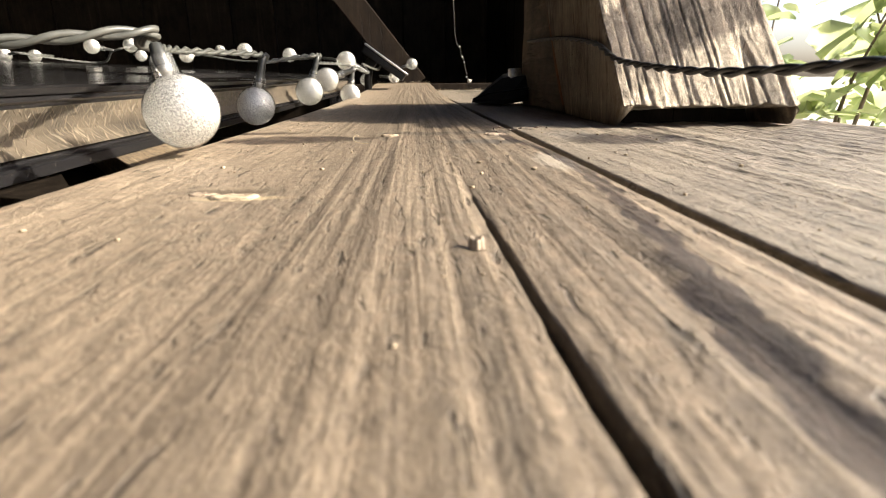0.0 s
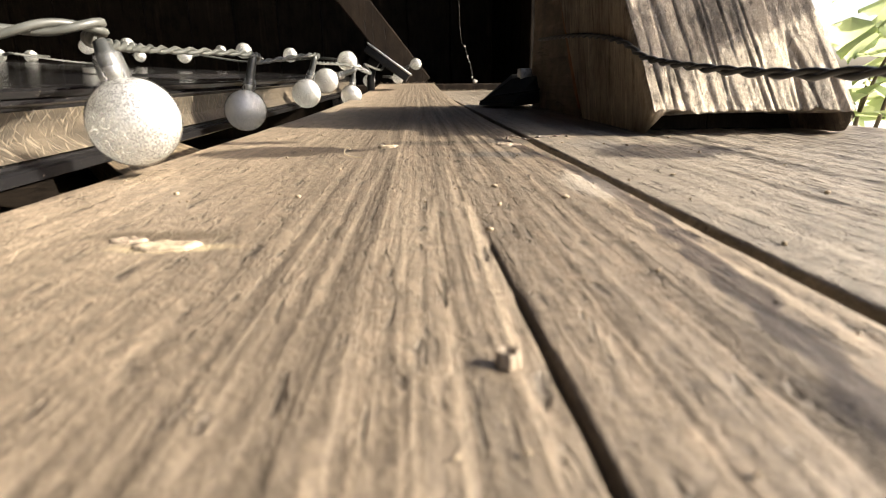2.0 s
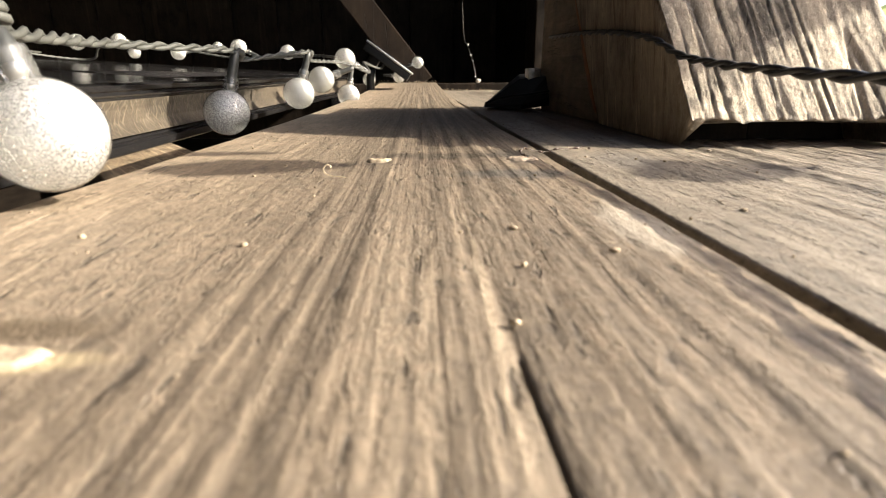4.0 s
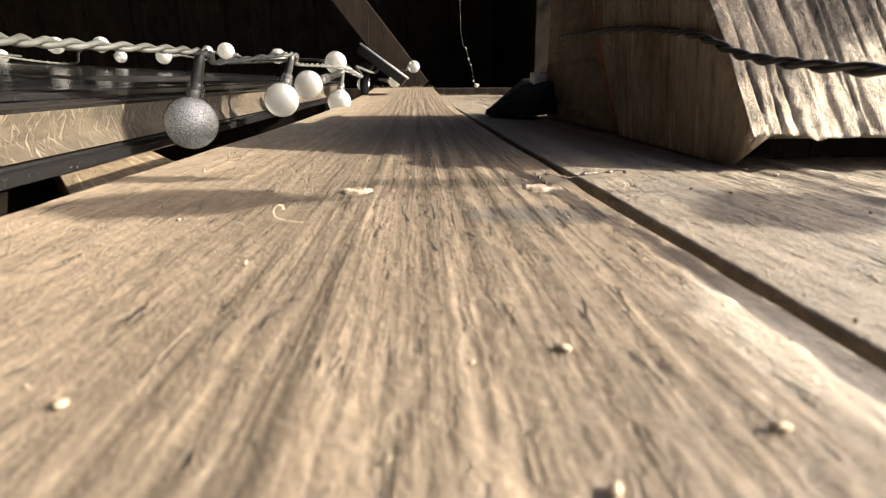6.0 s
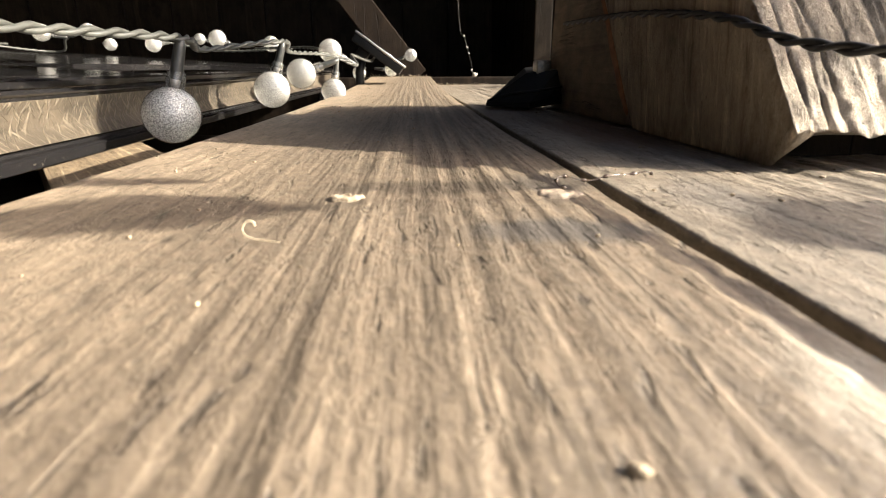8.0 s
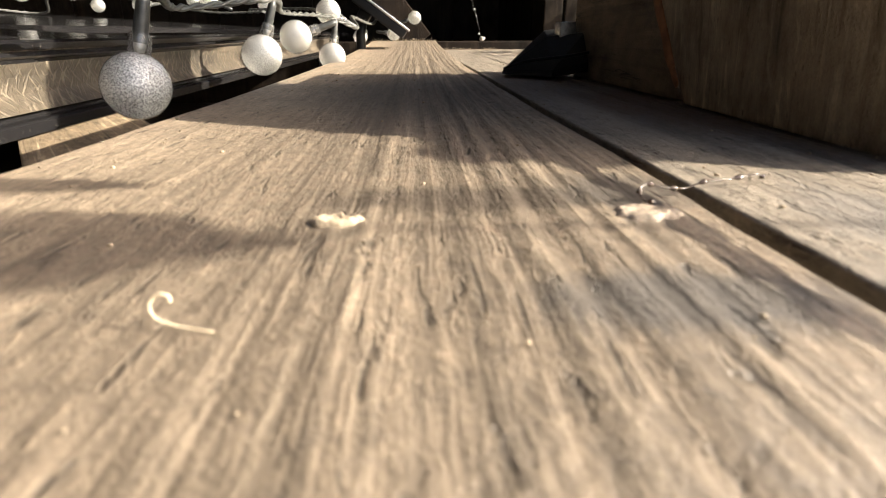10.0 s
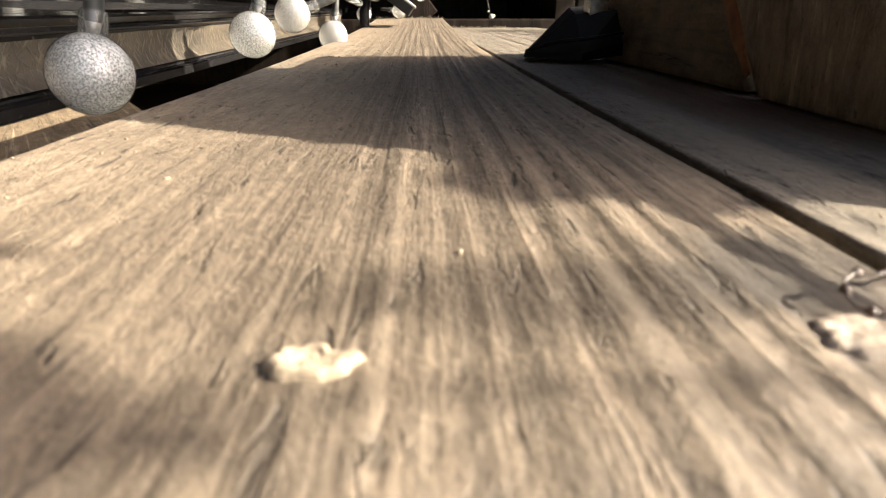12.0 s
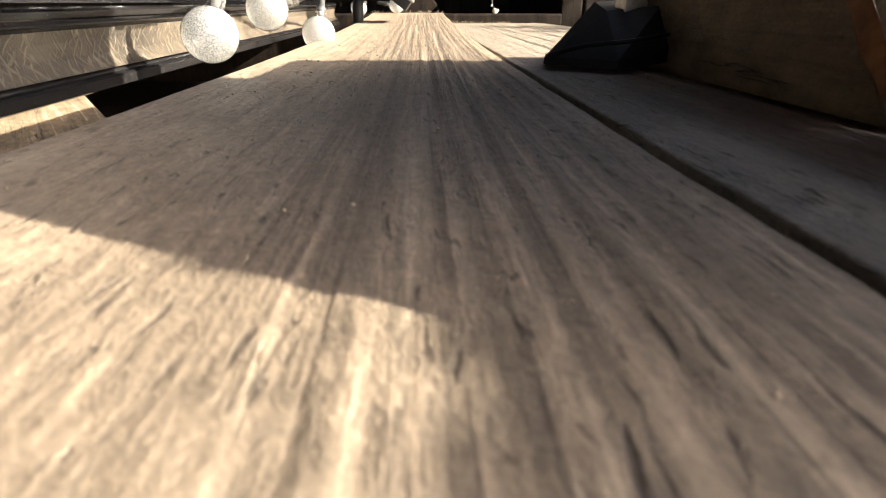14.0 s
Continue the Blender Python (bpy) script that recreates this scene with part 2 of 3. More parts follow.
def embossed_metal():
    """Dusty black face with a pressed, crinkled pattern."""
    m, nt, b = material("embossed_dusty_metal", 0.45)
    strokes = []
    for turn in (42, -38):
        tc = nt.nodes.new("ShaderNodeTexCoord")
        mp = nt.nodes.new("ShaderNodeMapping")
        mp.inputs["Rotation"].default_value = (radians(turn), 0, 0)
        nt.links.new(tc.outputs["Object"], mp.inputs["Vector"])
        st = nt.nodes.new("ShaderNodeMapping")
        st.inputs["Scale"].default_value = (60, 620, 110)
        nt.links.new(mp.outputs[0], st.inputs["Vector"])
        ns = node(nt, "ShaderNodeTexNoise", Scale=1.0, Detail=2.0, Roughness=0.5, Distortion=0.25)
        nt.links.new(st.outputs[0], ns.inputs["Vector"])
        strokes.append(ramp(nt, ns.outputs["Fac"], [(0.56, grey3(0.0)), (0.66, grey3(1.0))]))
    crease = mixed(nt, 1.0, strokes[0], strokes[1], "LIGHTEN")
    fine = tex_noise(nt, (900, 900, 900), 3, 0.7)
    cloud = tex_noise(nt, (30, 24, 60), 4, 0.6)
    col = ramp(nt, cloud, [(0.3, (0.032, 0.027, 0.021)), (0.6, (0.090, 0.072, 0.051)), (0.8, (0.16, 0.125, 0.088))])
    col = mixed(nt, mixed(nt, 1.0, crease, grey3(0.32), "MULTIPLY"), col, (0.36, 0.295, 0.21))
    nt.links.new(col, b.inputs["Base Color"])
    b.inputs["Specular IOR Level"].default_value = 0.2
    n1 = bump(nt, b, crease, 0.9, 0.0012)
    bump(nt, b, fine, 0.5, 0.0006, n1)
    return m


def plain(name, color, rough, metal=0.0, scale=300.0, vary=0.35, relief=0.2):
    m, nt, b = material(name, rough, metal)
    n = tex_noise(nt, (scale, scale, scale), 4, 0.6)
    nt.links.new(ramp(nt, n, [(0.3, tuple(c * (1 - vary) for c in color)), (0.7, tuple(min(1, c * (1 + vary)) for c in color))]), b.inputs["Base Color"])
    bump(nt, b, n, relief, 0.0004)
    return m


def crackle_core():
    """The crazed body inside a globe: bright cracks with clear glass between."""
    m, nt, b = material("crackle_core", 0.25, color=(0.95, 0.94, 0.91))
    n = tex_noise(nt, (1300, 1300, 1300), 4, 0.75)
    sparks = ramp(nt, n, [(0.41, grey3(0.06)), (0.53, grey3(0.92)), (0.58, grey3(1.0))])
    b.inputs["Subsurface Weight"].default_value = 1.0
    b.inputs["Subsurface Radius"].default_value = (1.0, 1.0, 1.0)
    b.inputs["Subsurface Scale"].default_value = 0.011
    bump(nt, b, n, 0.3, 0.0006)
    tr = node(nt, "ShaderNodeBsdfTranslucent", Color=(0.97, 0.95, 0.90, 1))
    clear = node(nt, "ShaderNodeBsdfTransparent", Color=(0.85, 0.85, 0.84, 1))
    half = node(nt, "ShaderNodeMixShader", Fac=0.2)
    nt.links.new(b.outputs[0], half.inputs[1])
    nt.links.new(tr.outputs[0], half.inputs[2])
    mix = nt.nodes.new("ShaderNodeMixShader")
    nt.links.new(sparks, mix.inputs["Fac"])
    nt.links.new(clear.outputs[0], mix.inputs[1])
    nt.links.new(half.outputs[0], mix.inputs[2])
    nt.links.new(mix.outputs[0], nt.nodes["Material Output"].inputs["Surface"])
    return m


def thin_glass(name, haze):
    """A thin clear wall: see-through, with a gloss that grows towards the rim."""
    m, nt, b = material(name, 0.3, color=(0.85, 0.84, 0.80))
    clear = node(nt, "ShaderNodeBsdfTransparent", Color=(0.96, 0.96, 0.95, 1))
    gl = node(nt, "ShaderNodeBsdfGlossy", Color=(1, 1, 1, 1), Roughness=0.04)
    fr = node(nt, "ShaderNodeFresnel", IOR=1.5)
    mix = nt.nodes.new("ShaderNodeMixShader")
    nt.links.new(fr.outputs[0], mix.inputs["Fac"])
    nt.links.new(clear.outputs[0], mix.inputs[1])
    nt.links.new(gl.outputs[0], mix.inputs[2])
    hz = node(nt, "ShaderNodeMixShader", Fac=haze)
    nt.links.new(mix.outputs[0], hz.inputs[1])
    nt.links.new(b.outputs[0], hz.inputs[2])
    nt.links.new(hz.outputs[0], nt.nodes["Material Output"].inputs["Surface"])
    return m


def leaf_green():
    m, nt, b = material("leaf_green", 0.45)
    n = tex_noise(nt, (60, 60, 60), 3, 0.6)
    col = ramp(nt, n, [(0.3, (0.045, 0.085, 0.018)), (0.7, (0.10, 0.16, 0.035))])
    nt.links.new(col, b.inputs["Base Color"])
    tr = node(nt, "ShaderNodeBsdfTranslucent", Color=(0.72, 0.78, 0.42, 1))
    mix = node(nt, "ShaderNodeMixShader", Fac=0.5)
    nt.links.new(b.outputs[0], mix.inputs[1])
    nt.links.new(tr.outputs[0], mix.inputs[2])
    nt.links.new(mix.outputs[0], nt.nodes["Material Output"].inputs["Surface"])
    return m


BLACK_METAL, EMBOSSED = black_metal(), embossed_metal()
BLACK_PLASTIC = plain("black_plastic", (0.007, 0.007, 0.007), 0.42)
BLACK_PLASTIC.node_tree.nodes["Principled BSDF"].inputs["Specular IOR Level"].default_value = 0.25
CORE, GLASS, CLEAR, LEAF = crackle_core(), thin_glass("thin_glass", 0.06), thin_glass("clear_plastic", 0.07), leaf_green()
CABLE = plain("grey_green_cable", (0.065, 0.066, 0.058), 0.4, scale=120.0)
DARK_CABLE = plain("black_cable", (0.022, 0.022, 0.021), 0.4, scale=120.0)
SOCKET = plain("dark_socket", (0.035, 0.036, 0.033), 0.4)
DIRT = plain("dark_soil", (0.05, 0.04, 0.03), 0.9, scale=30.0, relief=0.6)
PAVING = plain("pale_gravel", (0.50, 0.48, 0.43), 0.9, scale=40.0, relief=0.6)
STEEL = plain("dull_steel", (0.42, 0.41, 0.39), 0.35, 0.9)
CELL = plain("solar_cell", (0.015, 0.018, 0.03), 0.12)
WEB = plain("cobweb_white", (0.3, 0.28, 0.25), 0.7)
TWIG = plain("twig_brown", (0.10, 0.075, 0.045), 0.8)
FLUFF = plain("seed_fluff", (0.62, 0.52, 0.36), 0.8)
BARK = plain("reddish_bark", (0.26, 0.12, 0.055), 0.8, scale=200.0)


# ---- building helpers ----
def thing(name, label, category, at=(0, 0, 0), group="", kind=""):
    ob = new(name)
    ob.empty_display_size = 0.02
    ob.location = at
    return tagged(ob, label, category, group, kind)


def obj(name, verts, faces, mat, parent=None, label="", smooth=True):
    me = bpy.data.meshes.new(name)
    me.from_pydata([tuple(v) for v in verts], [], faces)
    me.materials.append(mat)
    if smooth:
        me.polygons.foreach_set("use_smooth", [True] * len(me.polygons))
    ob = new(name, me)
    if parent:
        ob.parent = parent
    return tagged(ob, label)


def part(name, bm, mat, parent, label="", smooth=True):
    bmesh.ops.recalc_face_normals(bm, faces=bm.faces)
    me = bpy.data.meshes.new(name)
    bm.to_mesh(me)
    bm.free()
    me.materials.append(mat)
    if smooth:
        me.polygons.foreach_set("use_smooth", [True] * len(me.polygons))
    ob = new(name, me)
    if parent:
        ob.parent = parent
    return tagged(ob, label)


def lathe(profile, segs=24):
    """A turned body round z from (radius, z) pairs."""
    bm = bmesh.new()
    rings = []
    for r, z in profile:
        if r < 1e-6:
            rings.append([bm.verts.new((0, 0, z))])
        else:
            rings.append([bm.verts.new((r * math.cos(2 * math.pi * k / segs), r * math.sin(2 * math.pi * k / segs), z)) for k in range(segs)])
    for a, b in zip(rings, rings[1:]):
        for k in range(segs):
            j = (k + 1) % segs
            if len(a) == 1 and len(b) > 1:
                bm.faces.new((a[0], b[j], b[k]))
            elif len(b) == 1 and len(a) > 1:
                bm.faces.new((a[k], a[j], b[0]))
            elif len(a) > 1:
                bm.faces.new((a[k], a[j], b[j], b[k]))
    return bm


def box(bm, lo, hi, bevel=0.0):
    m = bmesh.ops.create_cube(bm, size=1.0)
    c, d = [(a + b) / 2 for a, b in zip(lo, hi)], [b - a for a, b in zip(lo, hi)]
    bmesh.ops.scale(bm, vec=d, verts=m["verts"])
    bmesh.ops.translate(bm, vec=c, verts=m["verts"])
    if bevel:
        edges = list({e for v in m["verts"] for e in v.link_edges})
        bmesh.ops.bevel(bm, geom=edges, offset=bevel, segments=2, affect="EDGES", profile=0.6)
    return bm


def smooth_path(points, n):
    """A Catmull-Rom line through the points, n steps a span."""
    pts = [Vector(p) for p in points]
    pts = [pts[0] * 2 - pts[1]] + pts + [pts[-1] * 2 - pts[-2]]
    out = []
    for a, b, c, d in zip(pts, pts[1:], pts[2:], pts[3:]):
        for k in range(n):
            t = k / n
            out.append(0.5 * (2 * b + (c - a) * t + (2 * a - 5 * b + 4 * c - d) * t * t + (3 * b - a - 3 * c + d) * t ** 3))
    return out + [pts[-2]]


def tube(bm, path, radius, segs=8):
    prev = None
    up = Vector((0.13, 0.2, 0.97))
    for i, p in enumerate(path):
        d = (path[min(i + 1, len(path) - 1)] - path[max(i - 1, 0)]).normalized()
        s = d.cross(up).normalized()
        u = s.cross(d)
        r = radius(i / (len(path) - 1)) if callable(radius) else radius
        ring = [bm.verts.new(p + r * (math.cos(2 * math.pi * k / segs) * s + math.sin(2 * math.pi * k / segs) * u)) for k in range(segs)]
        if prev:
            for k in range(segs):
                bm.faces.new((prev[k], prev[(k + 1) % segs], ring[(k + 1) % segs], ring[k]))
        else:
            bm.faces.new(ring[::-1])
        prev = ring
    bm.faces.new(prev)
    return bm


def strand(path, phase, offset, pitch):
    """One strand of a twisted pair along a path."""
    out, run = [], 0.0
    for i, p in enumerate(path):
        d = (path[min(i + 1, len(path) - 1)] - path[max(i - 1, 0)]).normalized()
        s = d.cross(Vector((0, 0, 1))).normalized()
        u = s.cross(d)
        if i:
            run += (p - path[i - 1]).length
        a = phase + 2 * math.pi * run / pitch
        out.append(p + offset * (math.cos(a) * s + math.sin(a) * u))
    return out


def resampled(path, step):
    out, left = [path[0]], 0.0
    for a, b in zip(path, path[1:]):
        d = (b - a).length
        pos = step - left
        while pos <= d:
            out.append(a.lerp(b, pos / d))
            pos += step
        left = d - (pos - step)
    return out


def twisted_cable(parent, points, radius=0.0011, pitch=0.027, mat=None):
    path = resampled(smooth_path(points, 24), 0.0022)
    for ph in (0.0, math.pi):
        part("wire_strand", tube(bmesh.new(), strand(path, ph, radius * 0.95, pitch), radius, 7), mat or CABLE, parent)


# ---- deck ----
def rise(y):
    """The first board bends up gently away from the start."""
    return 0.02 * max(0.0, y - 0.45) ** 2


def rise_right(y):
    return -0.0002 + 0.0022 * max(0.0, y - 0.2)


def joint(y):
    """The middle of the open joint between the two boards."""
    return 0.0795 - 0.008 * y


SPLIT = [(-0.05, 0.0460), (0.05, 0.0440), (0.1087, 0.0424), (0.1199, 0.0417), (0.1393, 0.0413), (0.173, 0.0407), (0.1974, 0.0401), (0.24, 0.0400)]


def split_x(y):
    for (y0, x0), (y1, x1) in zip(SPLIT, SPLIT[1:]):
        if y <= y1:
            return x0 + (x1 - x0) * max(0, (y - y0) / (y1 - y0))
    return SPLIT[-1][1]


def plank(parent, left, right, y0, y1, top, thick, seed, round_l, round_r, split=False, label="", wander=0.0007, rough=1.0, mat=None, calm=0.45, calm_to=0.0):
    """A board along y with rounded, worn edges, ridged grain and, if wanted, an open split."""
    mid_l, mid_r = left(0.3), right(0.3)
    us = list(np.arange(mid_l + round_l + 0.001, mid_r - round_r - 0.001, 0.0009))
    if split:
        us = sorted([u for u in us if abs(u - 0.041) > 0.0022] + [0.041 + k * 0.0003 for k in range(-6, 7)])
    ys = list(np.arange(y0, min(y1, 0.72), 0.0022)) + list(np.arange(max(y0, 0.72), y1, 0.008)) + [y1]
    corner = [0.0, 0.35, 0.75, 1.15, math.pi / 2]
    verts, faces = [], []
    for y in ys:
        row = []
        wl = wander * noise.noise(Vector((y * 14, seed, 3.1))) + wander * 0.5 * noise.noise(Vector((y * 90, seed, 5.5)))
        wr = wander * noise.noise(Vector((y * 14, seed, 9.1))) + wander * 0.6 * noise.noise(Vector((y * 80, seed, 1.5)))
        z0 = top(y)
        a0, a1 = left(y) + wl, right(y) + wr
        row.append((a0, y, z0 - thick))
        for a in corner:
            row.append((a0 + round_l - round_l * math.cos(a), y, z0 - round_l + round_l * math.sin(a)))
        for u in us:
            x = left(y) + (u - mid_l) * (right(y) - left(y)) / (mid_r - mid_l)
            h = rough * (calm + (1 - calm) * min(1.0, max(0.0, (u - calm_to) / 0.02))) * (0.00050 * noise.noise(Vector((u * 300, y * 5, seed))) + 0.00060 * noise.noise(Vector((u * 115, y * 3.5, seed + 7))) + 0.00026 * noise.noise(Vector((u * 600, y * 150, seed + 2))))
            if split:
                x = u + (split_x(y) - 0.041) * max(0.0, 1 - abs(u - 0.041) / 0.02) + (x - u) * min(1.0, max(0.0, (u - 0.05) / 0.02))
                w = 0.00082 * min(1.0, max(0.0, (0.201 - y) / 0.10)) ** 0.7 * (1 + 0.15 * noise.noise(Vector((y * 90, 1.7, seed))))
                d = abs(u - 0.041)
                if d < w:
                    h -= 0.006 * (1 - (d / w) ** 2)
                h -= 0.0005 * math.exp(-(d / 0.0012) ** 2) * min(1.0, max(0.0, (0.245 - y) / 0.03))
            row.append((x, y, z0 + h))
        for a in reversed(corner):
            row.append((a1 - round_r + round_r * math.cos(a), y, z0 - round_r + round_r * math.sin(a)))
        row.append((a1, y, z0 - thick))
        verts += row
    n = len(row)
    for i in range(len(ys) - 1):
        for k in range(n - 1):
            faces.append((i * n + k, i * n + k + 1, (i + 1) * n + k + 1, (i + 1) * n + k))
        faces.append((i * n + n - 1, i * n, (i + 1) * n, (i + 1) * n + n - 1))
    faces.append(tuple(range(n)))
    faces.append(tuple(range((len(ys) - 1) * n, len(ys) * n))[::-1])
    return obj("plank", verts, faces, mat or DECK_WOOD, parent, label)


deck = thing("deck_floor", "weathered grey-brown softwood deck boards with open joints", "deck", kind="structure")
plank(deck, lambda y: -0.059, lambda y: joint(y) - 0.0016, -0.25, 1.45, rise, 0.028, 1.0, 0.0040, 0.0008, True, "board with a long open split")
plank(deck, lambda y: joint(y) + 0.0017, lambda y: 0.250, -0.25, 1.47, rise_right, 0.028, 5.0, 0.0008, 0.003, rough=1.6, mat=ROUGH_DECK_WOOD, calm=0.25, calm_to=0.10)

# timber lying askew below the table
batten = thing("batten", "pale sawn timber lying askew below the table", "batten")
bt = box(bmesh.new(), (-0.119, 0.0, -0.098), (0.0, 0.745, -0.060), 0.0015)
bmesh.ops.transform(bt, matrix=Matrix(((1, 0, 0, 0), (0.667, 1, 0, 0), (0, 0, 1, 0), (0, 0, 0, 1))), verts=bt.verts)
timber = part("timber", bt, JOIST_WOOD, batten, smooth=False)
timber.location, timber.rotation_euler = (-0.17, 0.76, 0.0), (0, 0, radians(33.7))
for v in timber.data.vertices:
    v.co.y -= 0.18 * 0.8
joist = thing("joist", "dark timber joist under the deck boards", "joist", kind="structure")
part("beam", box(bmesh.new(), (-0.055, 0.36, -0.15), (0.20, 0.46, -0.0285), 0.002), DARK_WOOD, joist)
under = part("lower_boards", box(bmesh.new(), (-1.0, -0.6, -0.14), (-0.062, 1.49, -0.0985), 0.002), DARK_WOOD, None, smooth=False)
tagged(under, "dark boards under the table", "boards", kind="structure")

# ---- ground ----
gb = bmesh.new()
bmesh.ops.create_grid(gb, x_segments=60, y_segments=60, size=1.0)
for v in gb.verts:
    v.co.x, v.co.y = 400 * v.co.x ** 3 + 3 * v.co.x, 400 * v.co.y ** 3 + 3 * v.co.y
    v.co.z = -0.32 + 0.02 * noise.noise(v.co * 1.7)
tagged(part("ground", gb, PAVING, None), "sunlit pale gravel ground beyond the deck", "ground", kind="structure")

# ---- black table beside the deck ----
def table_z(y):
    return 0.010 * (y - 0.41)


def extrude_y(profile, ys, shift):
    verts, faces, n = [], [], len(profile)
    for y in ys:
        verts += [(x, y, z + shift(y)) for x, z in profile]
    for i in range(len(ys) - 1):
        for k in range(n):
            j = (k + 1) % n
            faces.append((i * n + k, i * n + j, (i + 1) * n + j, (i + 1) * n + k))
    return verts, faces + [tuple(range(n)), tuple(range((len(ys) - 1) * n, len(ys) * n))[::-1]]


TY = list(np.linspace(-0.3, 1.40, 70))
rail = thing("black_rail", "black metal rail with a dusty embossed face beside the deck", "rail")
for name, mat, profile in (
    ("top_flange", BLACK_METAL, [(-0.1150, 0.0236), (-0.1168, 0.0247), (-0.1300, 0.0253), (-0.1300, 0.0225), (-0.1220, 0.0206), (-0.1155, 0.0212)]),
    ("upper_bead", BLACK_METAL, [(-0.1200, 0.0206), (-0.1150, 0.0206), (-0.1142, 0.0190), (-0.1160, 0.0178), (-0.1162, 0.0166), (-0.1220, 0.0166)]),
    ("rim_face", EMBOSSED, [(-0.1160, 0.0166), (-0.1172, 0.0120), (-0.1168, 0.0060), (-0.1140, 0.0022), (-0.1118, 0.0000), (-0.1220, 0.0000), (-0.1220, 0.0166)]),
    ("lower_lip", BLACK_METAL, [(-0.1140, -0.0002), (-0.1130, -0.0022), (-0.1085, -0.0024), (-0.1075, -0.0032), (-0.1075, -0.0070), (-0.1090, -0.0078), (-0.1220, -0.0078), (-0.1220, -0.0002)]),
):
    v, f = extrude_y(profile, TY, table_z)
    obj(name, v, f, mat, rail, smooth=False)
for ty in (-0.2, 1.3):
    part("rail_foot", box(bmesh.new(), (-0.129, ty - 0.012, -0.0985), (-0.1225, ty + 0.012, 0.020), 0.001), BLACK_METAL, rail)
table = thing("black_table", "glossy black dusty table top in the shade", "table")
def top_z(x):
    return 0.0256 - 0.06 * (x + 0.135)
for x1, ys in ((-0.133, list(np.linspace(-0.3, 0.60, 8))), (-0.25, list(np.linspace(0.6005, 1.06, 6))), (-0.133, list(np.linspace(1.0605, 1.75, 8)))):
    v, f = extrude_y([(x1, top_z(x1)), (-0.95, top_z(-0.95)), (-0.95, top_z(-0.95) - 0.006), (x1, top_z(x1) - 0.006)], ys, table_z)
    obj("top_panel", v, f, BLACK_METAL, table, smooth=False)
for tx, ty in ((-0.40, -0.2), (-0.16, 1.5), (-0.9, -0.2), (-0.9, 1.65)):
    part("leg", box(bmesh.new(), (tx - 0.012, ty - 0.012, -0.33), (tx + 0.012, ty + 0.012, top_z(tx) - 0.0065 + table_z(ty)), 0.002), BLACK_METAL, table)


# ---- leaning posts ----
def leaning_post(name, corners, leans, z0, height, seed, label, ragged, knot=None):
    """A rough-sawn timber that leans; corners and leans run front-left, front-right, back-right, back-left."""
    post = thing(name, label, "post", (corners[0][0], corners[0][1], z0))
    nx, ny, nz = 120, 40, 190
    ring = [(i / nx, 0.0) for i in range(nx)] + [(1.0, j / ny) for j in range(ny)] + [(1 - i / nx, 1.0) for i in range(nx)] + [(0.0, 1 - j / ny) for j in range(ny)]
    def blend(vals, u, v):
        return [(1 - v) * ((1 - u) * a + u * b) + v * ((1 - u) * d + u * c) for a, b, c, d in zip(*vals)]
    verts, faces, n = [], [], len(ring)
    for k in range(nz + 1):
        t = k / nz
        z = height * (0.25 * t + 0.75 * t * t)
        for u, v in ring:
            x, y = blend(corners, u, v)
            lx, ly = blend(leans, u, v)
            nxv = -1 if u < 1e-6 else (1 if u > 1 - 1e-6 else 0)
            nyv = -1 if v < 1e-6 else (1 if v > 1 - 1e-6 else 0)
            s = x + y * 1.3
            h = 0.0007 * noise.noise(Vector((s * 95, z * 6, seed))) + 0.0006 * noise.noise(Vector((s * 320, z * 14, seed + 4))) + 0.0005 * noise.noise(Vector((s * 650, z * 90, seed + 8)))
            groove = abs(noise.noise(Vector((s * 130, z * 3, seed + 13))))
            h -= 0.0018 * max(0.0, 1 - groove / 0.05)
            if nxv < 0 and v > 0.01:
                h *= 0.3
            if knot and nyv < 0:
                q = math.hypot((u * 0.085 - knot[0]) / 1.35, z - knot[1])
                h += 0.0005 * math.exp(-(q / 0.011) ** 2) * math.cos(q * 1000)
            if knot and u < 0.45:
                swell = 0.0035 * max(0.0, 1 - u / 0.45) ** 1.2 * max(0.0, 1 - (z / 0.046) ** 3) if z < 0.046 else 0.0
                y -= swell * (1 - v) ** 3
            zb = z
            if k < 28:
                zb += ragged * (1 - k / 28) * max(0.0, 1 - 12 * v) * (noise.noise(Vector((s * 60, seed, 1))) + 0.6 * noise.noise(Vector((s * 240, seed, 2))))
                zb -= (z0 - 0.0006) * (1 - k / 28) * min(1.0, v * 9.0)
            edge = 0.0014 if nxv and nyv else 0.0
            verts.append((x - corners[0][0] + nxv * (h - edge) + lx * zb, y - corners[0][1] + nyv * (h - edge) + ly * zb, zb))
    for k in range(nz):
        for i in range(n):
            j = (i + 1) % n
            faces.append((k * n + i, k * n + j, (k + 1) * n + j, (k + 1) * n + i))
    faces += [tuple(range(n))[::-1], tuple(range(nz * n, (nz + 1) * n))]
    obj("timber", verts, faces, POST_WOOD, post)
    return post


